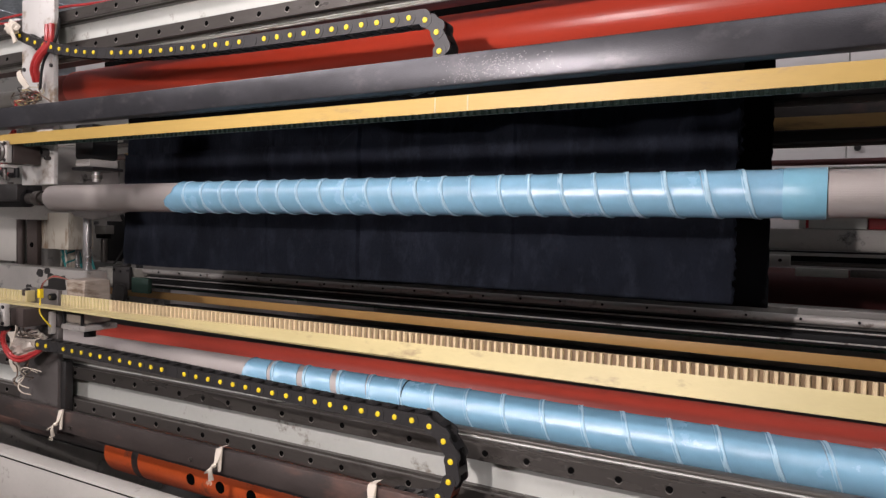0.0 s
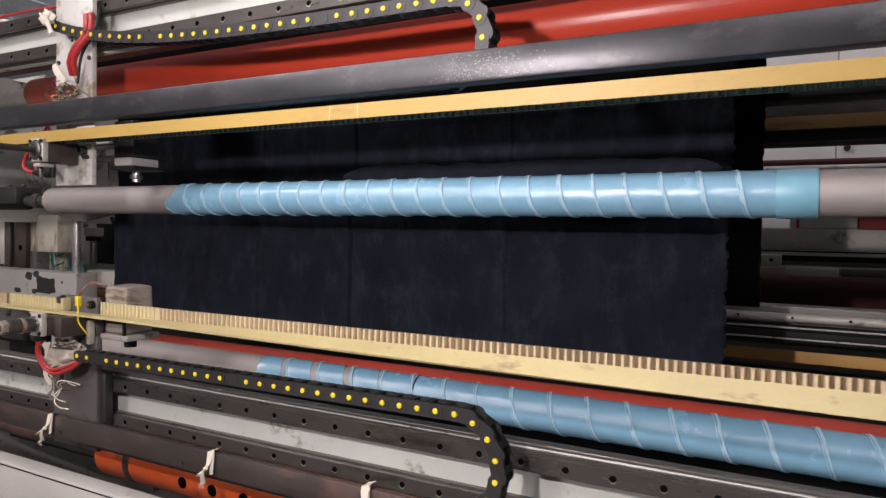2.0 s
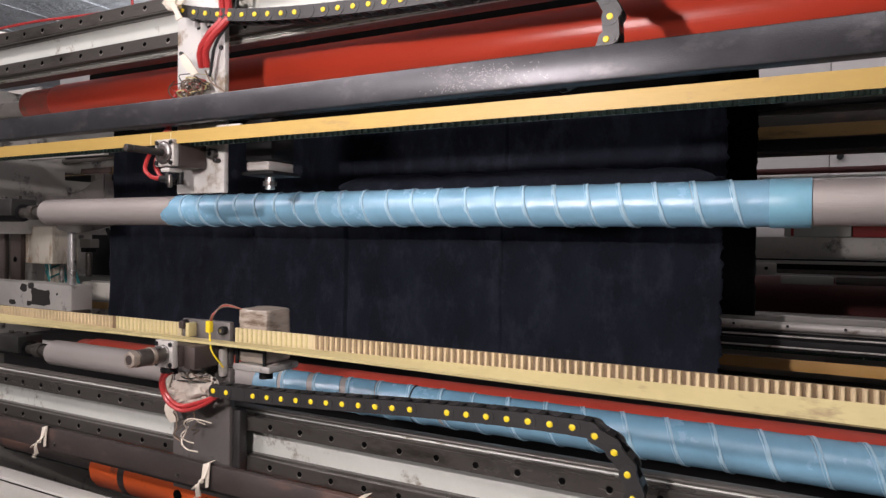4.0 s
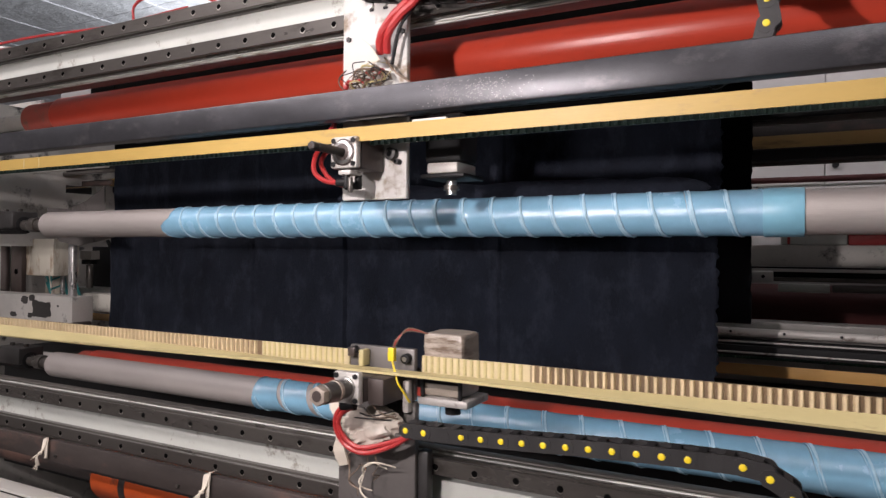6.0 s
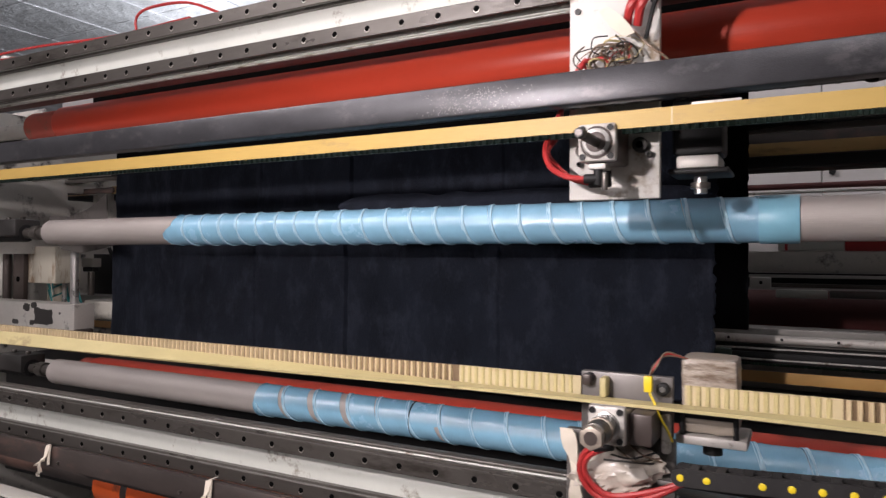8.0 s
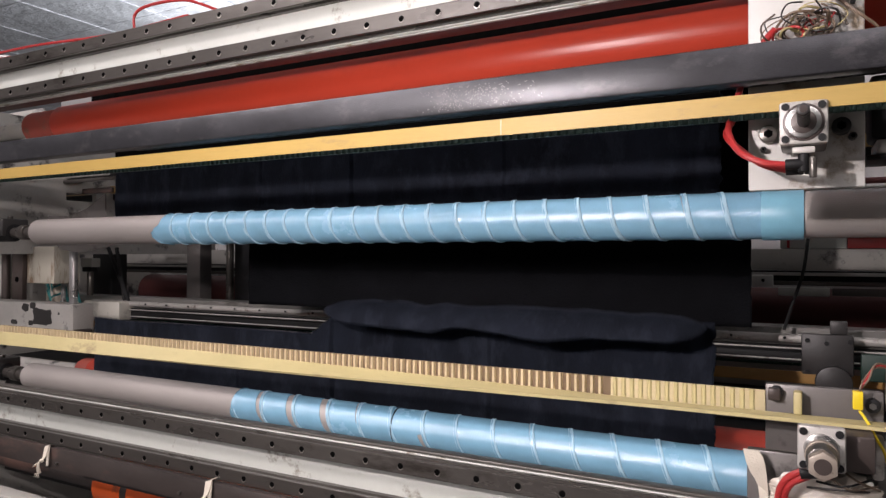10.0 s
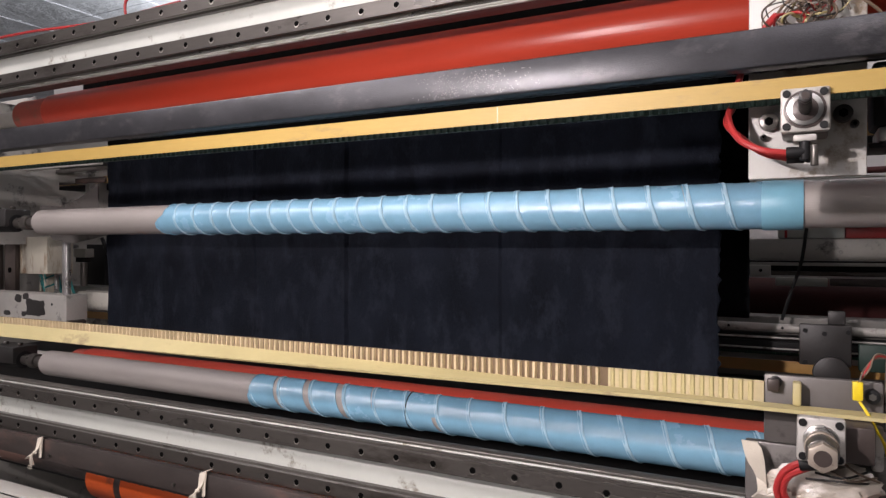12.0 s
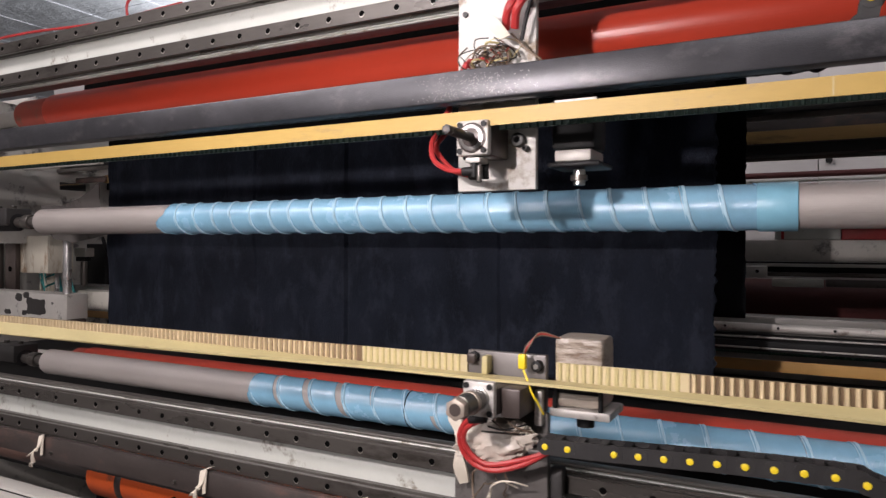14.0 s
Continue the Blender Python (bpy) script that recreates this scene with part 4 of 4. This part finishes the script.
# ---- rear side of the machine ----
def rear():
    ob = thing("rear_belt", "yellow timing belt on the rear side", "belt", "timing belts")
    box_part("back_run", (-2.2, RIGHT, 1.45, 1.453, -0.242, -0.220), ORANGE_BELT, ob, "", 0.0005)
    bm = bmesh.new()
    belt_run(bm, -2.2, RIGHT, 1.50, -0.216, -0.192, 0.003, 0.0127, 0.004, -1)
    part("toothed_run", bm, FRESH_GREEN, ob, "dark green toothed side")
    ob = thing("rear_rail", "bright worn steel rail on the rear side", "rail")
    rod_part("bar", (-2.0, 1.392, -0.1515), (RIGHT, 1.392, -0.1515), 0.0078, ALU, ob, "", 32)
    box_part("seat", (-2.2, RIGHT, 1.4005, 1.46, -0.165, -0.132), DULL_STEEL, ob, "dull steel rail seat", 0.003)
    box_part("lower_lip", (-2.2, RIGHT, 1.39, 1.43, -0.176, -0.1655), BLACK, ob, "black lip under the rail", 0.002)
    rod_part("thin_rod", (-2.2, 1.386, -0.1690), (RIGHT, 1.386, -0.1690), 0.0017, ALU, ob, "thin bright rod under the rail", 12)
    rod_part("thin_rod", (-2.2, 1.386, -0.1890), (RIGHT, 1.386, -0.1890), 0.0017, ALU, ob, "thin bright rod under the rail", 12)
    box_part("lower_web", (-2.2, RIGHT, 1.391, 1.43, -0.196, -0.1765), BLACK, ob, "black web under the rail", 0.001)
    for i in range(30):
        rod_part("rail_bolt", (-2.1 + 0.09 * i, 1.378, -0.150), (-2.1 + 0.09 * i, 1.381, -0.150), 0.0026, BLACK, ob, "", 8)
    ob = thing("rear_upper_rail", "dark rear guide with a brown belt", "rail")
    box_part("bar", (-2.4, RIGHT, 1.30, 1.36, 0.228, 0.258), BLACK, ob, "", 0.003)
    box_part("lip", (-2.4, RIGHT, 1.29, 1.2995, 0.216, 0.226), RAIL, ob, "oiled steel edge", 0.001)
    box_part("belt", (-2.26, RIGHT, 1.45, 1.455, 0.198, 0.222), BROWN_BELT, ob, "brownish yellow belt", 0.0005)
    box_part("back_plate", (-2.4, RIGHT, 1.502, 1.51, 0.17, 0.298), RUSTY, ob, "dark brown oily back plate", 0.002)
    box_part("lower_bar", (-2.4, RIGHT, 1.46, 1.50, 0.176, 0.197), BLACK, ob, "", 0.002)
    ob = thing("rear_guide", "grey painted rear guide beam with rail and block", "beam")
    box_part("beam", (-2.6, RIGHT, 1.80, 1.86, -0.035, 0.015), OLD_PAINT, ob, "grey green beam", 0.003)
    box_part("rail", (-2.6, RIGHT, 1.755, 1.775, -0.047, -0.040), BRIGHT, ob, "", 0.001)
    box_part("rail", (-2.6, RIGHT, 1.755, 1.775, -0.068, -0.060), RAIL, ob, "", 0.001)
    box_part("web", (-2.6, RIGHT, 1.776, 1.80, -0.07, -0.036), BLACK, ob, "", 0.001)
    box_part("block", (-0.107, -0.062, 1.735, 1.7545, -0.072, -0.046), PLATE, ob, "cream bearing block", 0.003)
    rod_part("block_screw", (-0.083, 1.732, -0.058), (-0.083, 1.736, -0.058), 0.004, BLACK, ob, "", 10)
    box_part("white_block", (-0.052, 0.052, 1.735, 1.7545, -0.092, -0.073), WHITE, ob, "white plastic block", 0.003)
    box_part("grey_block", (0.056, 0.2, 1.735, 1.7545, -0.090, -0.073), GREASY, ob, "grey block", 0.003)
    roller("rear_roller", "dull dark red rear roller", 1.93, -0.145, 0.062, -2.4, RIGHT, DARK_RED)
    ob = thing("sheet_cabinet", "light grey sheet metal cabinet with seams", "cabinet")
    for i in range(8):
        x = 0.045 - 0.36 * i
        box_part("sheet", (x - 0.358, x, 2.02, 2.05, -1.15, 0.75), WALL, ob, "", 0.002)
    box_part("sheet", (0.047, RIGHT, 2.02, 2.05, -1.15, 0.75), WALL, ob, "", 0.002)
    box_part("back_panel", (-3.2, RIGHT, 2.053, 2.058, -1.15, 0.75), WALL, ob, "", 0.001)
    rod_part("stud", (0.07, 2.005, 0.223), (0.07, 2.021, 0.223), 0.008, BLACK, ob, "", 12)
    ob = thing("rear_pipe", "glossy dark red pipe in front of the panel", "pipe")
    rod_part("pipe", (-2.4, 1.75, 0.164), (RIGHT, 1.75, 0.164), 0.007, DARK_RED, ob, "", 24)
    rod_part("thin_pipe", (-2.4, 1.75, 0.150), (RIGHT, 1.75, 0.150), 0.003, WHITE, ob, "", 16)
    ob = thing("rear_box", "pale pink box behind the tube", "box")
    box_part("body", (-0.049, 0.088, 1.80, 1.86, 0.0155, 0.075), WHITE, ob, "", 0.004)
    box_part("stripe", (-0.035, -0.029, 1.7985, 1.80, 0.017, 0.074), HOSE, ob, "red stripe", 0)
    box_part("end_stripe", (0.089, 0.3, 1.80, 1.86, 0.0155, 0.06), HOSE, ob, "red end", 0.003)


def bed():
    ob = thing("machine_bed", "black oily machine bed under the rear belt", "bed")
    for i, (y0, y1, drop) in enumerate(((1.29, 1.49, 0.0), (1.492, 1.70, 0.006), (1.702, 1.9, 0.0))):
        box_part("bed_plate", (LEFT, RIGHT, y0, y1, -0.70, -0.33 - drop), BLACK, ob, "", 0.003)
    box_part("bed_rib", (LEFT, RIGHT, 1.482, 1.50, -0.329, -0.316), DARK_STEEL, ob, "dark rib along the bed", 0.002)
    ob = thing("machine_stand", "grey painted side frames carrying the machine", "stand")
    box_part("side_frame", (RIGHT + 0.03, RIGHT + 0.09, 0.58, 1.98, -1.15, 0.55), OLD_PAINT, ob, "", 0.006)
    box_part("side_frame", (-2.52, -2.46, 0.58, 1.98, -1.15, 0.05), OLD_PAINT, ob, "", 0.006)


bed()


def rear_carriage():
    ob = thing("rear_carriage", "dark rear carriage plate with pulley disc", "carriage", "carriages")
    box_part("plate", (-0.003, 0.075, 1.345, 1.357, -0.205, -0.135), DARK_STEEL, ob, "dark steel plate", 0.003)
    rod_part("disc", (0.045, 1.33, -0.215), (0.045, 1.3445, -0.215), 0.028, DARK_STEEL, ob, "pulley disc", 32, 0.002)
    box_part("side_block", (0.085, 0.16, 1.345, 1.36, -0.21, -0.165), GREEN, ob, "green toothed clamp", 0.003)
    box_part("post", (0.04, 0.066, 1.345, 1.36, -0.1345, -0.112), DARK_STEEL, ob, "", 0.002)
    for x, z in ((0.006, -0.146), (0.006, -0.2), (0.07, -0.146), (0.035, -0.15)):
        rod_part("bolt", (x, 1.342, z), (x, 1.346, z), 0.004, BLACK, ob, "", 8)
    cable(ob, "cable", ((0.008, 1.40, 0.03), (0.0, 1.40, -0.03), (-0.018, 1.39, -0.09), (-0.03, 1.37, -0.132)), 0.003, BLACK, "thin black cable")
    return ob


def left_end():
    """The end frame at the far end of the machine."""
    ob = thing("end_frame", "worn grey painted end frame of the machine", "frame")
    bm = bmesh.new()
    # a side plate standing across the machine, with a slot through it
    for d in ((-2.02, -2.0, 0.95, 1.30, 0.0, 0.40), (-2.02, -2.0, 1.40, 1.9, 0.0, 0.40), (-2.02, -2.0, 1.30, 1.40, 0.19, 0.40), (-2.02, -2.0, 1.30, 1.40, 0.0, 0.165)):
        add_box(bm, *d)
    part("side_plate", bm, OLD_PAINT, ob, "grey side plate with a slot")
    box_part("peeled_block", (-2.04, -1.902, 1.2, 1.28, -0.086, 0.022), STREAKED, ob, "block with peeling yellowed paint", 0.004)
    box_part("foot_block", (-2.3, -1.664, 1.10, 1.16, -0.200, -0.131), OLD_PAINT, ob, "pale block with chipped black paint", 0.004)
    box_part("rear_block", (-1.99, -1.82, 1.35, 1.42, -0.20, -0.145), PEELED, ob, "pale rear block", 0.004)
    box_part("outer_plate", (-2.6, -2.165, 1.2, 1.24, -0.13, 0.02), OLD_WHITE, ob, "pale outer plate", 0.003)
    rod_part("guide_rod", (-1.692, 1.12, -0.215), (-1.692, 1.12, 0.04), 0.0105, CHROME, ob, "polished vertical rod", 24)
    rod_part("guide_rod", (-2.12, 1.19, -0.14), (-2.12, 1.19, 0.02), 0.012, BRONZE, ob, "brown vertical rod", 24)
    rod_part("guide_rod", (-2.012, 1.30, -0.16), (-2.012, 1.30, 0.02), 0.0065, CHROME, ob, "thin polished rod", 24)
    rod_part("guide_rod", (-1.62, 1.6, -0.16), (-1.62, 1.6, 0.1), 0.012, RAIL, ob, "dull steel rod", 24)
    box_part("bracket", (-1.76, -1.70, 1.55, 1.6, -0.16, 0.1), GREASY, ob, "grey perforated upright", 0.003)
    box_part("dark_upright", (-2.16, -2.06, 1.5, 1.56, -0.15, 0.05), BLACK, ob, "dark upright", 0.003)
    for cx, cz, w, h, seed in ((-1.792, -0.166, 0.040, 0.024, 1), (-1.868, -0.145, 0.014, 0.009, 2), (-1.845, -0.186, 0.010, 0.006, 3), (-1.92, -0.186, 0.013, 0.007, 4), (-1.722, -0.156, 0.004, 0.003, 5), (-1.835, -0.139, 0.012, 0.008, 6)):
        bm = bmesh.new()
        ring = []
        for k in range(28):
            a = 2 * math.pi * k / 28
            rr = 1 + 0.35 * noise.noise((math.cos(a) * 1.6, math.sin(a) * 1.6, seed * 7.3)) + 0.2 * noise.noise((math.cos(a) * 5, math.sin(a) * 5, seed))
            ring.append((cx + w * rr * math.copysign(abs(math.cos(a)) ** 0.6, math.cos(a)), cz + h * rr * math.copysign(abs(math.sin(a)) ** 0.6, math.sin(a))))
        low = [bm.verts.new((x, 1.1005, z)) for x, z in ring]
        top = [bm.verts.new((x, 1.0992, z)) for x, z in ring]
        bm.faces.new(top)
        for k in range(28):
            bm.faces.new((low[k], low[(k + 1) % 28], top[(k + 1) % 28], top[k]))
        part("bare_patch", bm, DARK_STEEL, ob, "dark patch where the paint has flaked off")
    box_part("brown_strip", (-2.082, -2.03, 1.185, 1.1995, -0.15, 0.02), BRONZE, ob, "brown upright strip with a hole", 0.002)
    rod_part("strip_hole", (-2.055, 1.1835, -0.075), (-2.055, 1.1855, -0.075), 0.008, SHADE_BLACK, ob, "", 16)
    box_part("top_flange", (-2.18, -1.656, 1.185, 1.2, 0.213, 0.221), OLD_WHITE, ob, "pale bent top edge", 0.003)
    box_part("inner_bar", (-2.10, -1.86, 1.352, 1.36, 0.188, 0.205), RUSTY, ob, "brown inner bar", 0.002)
    box_part("small_block", (-2.004, -1.949, 1.35, 1.38, -0.040, -0.013), OLD_WHITE, ob, "pale small block", 0.002)
    box_part("block_foot", (-2.0, -1.955, 1.352, 1.375, -0.055, -0.0405), BLACK, ob, "", 0.002)
    rod_part("adjuster", (-1.985, 1.37, -0.13), (-1.985, 1.37, -0.056), 0.010, RAIL, ob, "dull steel adjuster", 16, 0.002)
    for x0, x1 in ((-1.90, -1.86), (-1.94, -1.84)):
        part("brace", add_rod(bmesh.new(), (x0, 1.40, 0.02), (x1, 1.40, -0.145), 0.006, None, 10), BLACK, ob, "thin black brace")
    # bowed shield behind the tube's end
    outline = ((-1.72, 0.055), (-1.70, 0.098), (-1.62, 0.094), (-1.54, 0.110), (-1.447, 0.142), (-1.470, 0.108), (-1.492, 0.088), (-1.48, 0.040), (-1.452, 0.026), (-1.52, 0.014), (-1.60, 0.003), (-1.68, 0.012))
    bm = bmesh.new()
    faces = [[bm.verts.new((x, y - 0.25 * (z - 0.06) - 2.0 * (z - 0.06) ** 2, z)) for x, z in outline] for y in (1.068, 1.071)]
    bm.faces.new(faces[0]), bm.faces.new(faces[1][::-1])
    for k in range(len(outline)):
        j = (k + 1) % len(outline)
        bm.faces.new((faces[0][k], faces[0][j], faces[1][j], faces[1][k]))
    bmesh.ops.triangulate(bm, faces=bm.faces[:])
    part("end_shield", bm, GREASY, ob, "bowed grey shield behind the tube end")
    box_part("rod_shoe", (-1.735, -1.655, 1.10, 1.15, -0.222, -0.1955), BRONZE, ob, "dark rod shoe", 0.004)
    ob = thing("wire_bundle", "teal and white wires hanging behind the frame", "wires")
    rng = random.Random(2)
    for k in range(14):
        x = -2.19 + 0.012 * k
        cable(ob, "wire", ((x, 1.36, 0.0), (x + rng.uniform(-0.015, 0.015), 1.35, -0.06), (x + rng.uniform(-0.02, 0.02), 1.35, -0.11), (x + rng.uniform(-0.02, 0.03), 1.37, -0.19)), 0.004, TEAL if k % 3 else RIBBON, "")
    twist = [(-2.045 + 0.0125 * math.cos(0.8 * k), 1.30 - 0.0125 * math.sin(0.8 * k), -0.012 - 0.142 * k / 40) for k in range(41)]
    rod_part("sleeve", (-2.045, 1.30, -0.155), (-2.045, 1.30, -0.012), 0.0115, RIBBON, ob, "pale sleeve round the cables", 16)
    cable(ob, "spiral", twist, 0.0028, TEAL, "teal spiral wrap")
    # parts seen past the end of the cloth
    ob = thing("rear_cylinder", "small rear air cylinder on a dark bracket", "cylinder")
    rod_part("barrel", (-1.28, 1.6, -0.09), (-1.28, 1.6, 0.0), 0.014, BRIGHT, ob, "", 20)
    box_part("bracket", (-1.33, -1.25, 1.62, 1.66, -0.12, 0.03), BLACK, ob, "", 0.003)
    box_part("tag", (-1.20, -1.14, 1.6, 1.605, -0.09, -0.04), RIBBON, ob, "pale torn tag", 0.001)
    tagged(box_part("rear_guard", (-1.72, -1.0, 1.72, 1.73, -0.16, 0.16), BEAM), "dull dark rear guard sheet", "guard")
    # upper far corner
    ob = thing("top_bracket", "pale bracket at the end of the red roller", "bracket")
    box_part("plate", (-2.28, -1.93, 1.18, 1.19, 0.30, 0.42), OLD_PAINT, ob, "", 0.003)
    box_part("housing", (-2.2, -2.0, 1.05, 1.17, 0.28, 0.345), PEELED, ob, "bearing housing", 0.01)
    ob = thing("hose_run", "red air hoses lying on top of the beam", "hose")
    cable(ob, "hose", ((-2.4, 0.88, 0.45), (-1.9, 0.9, 0.462), (-1.5, 0.88, 0.452), (-1.25, 0.9, 0.447), (-1.0, 0.88, 0.44)), 0.0028, HOSE)
    cable(ob, "hose", ((-2.4, 0.9, 0.448), (-1.9, 0.88, 0.452), (-1.55, 0.9, 0.446), (-1.3, 0.89, 0.442), (-1.1, 0.89, 0.437)), 0.0028, HOSE)
    cable(ob, "hose", ((-1.16, 0.89, 0.437), (-1.16, 0.89, 0.47), (-1.12, 0.89, 0.482), (-1.02, 0.89, 0.475), (-0.93, 0.89, 0.44)), 0.0028, HOSE)
    ob = thing("bottle", "small white bottle with a blue label", "bottle")
    rod_part("body", (-1.692, 0.95, 0.425), (-1.692, 0.95, 0.475), 0.02, PLATE, ob, "", 24, 0.003)
    rod_part("label_band", (-1.692, 0.95, 0.425), (-1.692, 0.95, 0.45), 0.0204, TEAL, ob, "blue band", 24)


left_end()
rear_car = rear_carriage()


rear()


# ---- movements ----
def motions():
    times = [i * 0.25 for i in range(57)]
    times = sorted({*times, 1.12, 9.15})
    for ob in (upper_car, lower_car, lower_belt_ob):
        walk(ob, [(t, pose(carriage_x(t), 0, 0)) for t in times])
    walk(rear_car, [(t, pose(1.368 * carriage_x(t), -0.02, 0)) for t in times])
    for mark, x in belt_marks:
        walk(mark, [(t, pose(min(0.74, x - 1.367 - carriage_x(t)), 0, 0)) for t in times])
    stops = (-1.367, -1.047, -0.345, 0.0)
    for links, y, off, za, tops, bottom, first, sag in ((lower_links, 0.765, 0.074, -0.235, (-0.250, -0.208, -0.224, -0.228), -0.355, -0.450, 0),
                                                        (upper_links, 0.7845, -0.02, 0.362, (0.274, 0.306, 0.308, 0.308), 0.190, -0.479, 0.2)):
        fixed = -1.0
        length = 2 * first + math.pi * (tops[0] - bottom) / 2 - (stops[0] + off) - fixed
        for i, link in enumerate(links):
            rows = []
            for t in times:
                xc = carriage_x(t)
                x, z, a = chain_place((i + 0.5) * PITCH * (1 if sag else 1.045), xc + off, za, between(xc, stops, tops), bottom, length, fixed, sag)
                rows.append((t, pose(x, y, z, 0, -math.degrees(a), 0)))
            walk(link, rows)
    near, far = 0.974, 1.0
    walk(upper_tube, [(t, pose(0, y, 0.0517)) for t, y in ((0, near), (0.55, near), (0.9, far), (9.3, far), (9.7, near), (11.33, near), (11.65, far), (14, far))])
    near, far = 0.975, 1.035
    walk(lower_tube, [(t, pose(0, y, -0.29)) for t, y in ((0, near), (0.55, near), (0.9, far), (9.3, far), (9.7, near), (11.33, near), (11.65, far), (14, far))])
    walk(cloth_a, [(t, pose(0, y, z)) for t, y, z in ((0, 1.115, 0.12), (0.2, 1.115, 0.06), (0.4, 1.115, 0), (0.6, 1.115, 0), (9.4, 1.115, 0), (9.55, 1.105, -0.02), (9.8, 1.095, -0.12), (10.0, 1.07, -0.2),
                                                      (10.3, 1.035, -0.31), (10.7, 1.03, -0.350), (11.0, 1.03, -0.358), (11.4, 1.10, -0.37), (11.55, 1.10, -0.46), (11.8, 1.09, -0.5), (14, 1.09, -0.5))])
    walk(cloth_b, [(t, pose(0, 1.13, z)) for t, z in ((0, 0.12), (0.4, 0.10), (0.6, 0.085), (9.8, 0.085), (10.3, 0.025), (10.7, -0.065), (11.0, -0.135), (11.3, -0.205), (11.45, -0.228), (11.7, -0.228), (14, -0.228))])


motions()
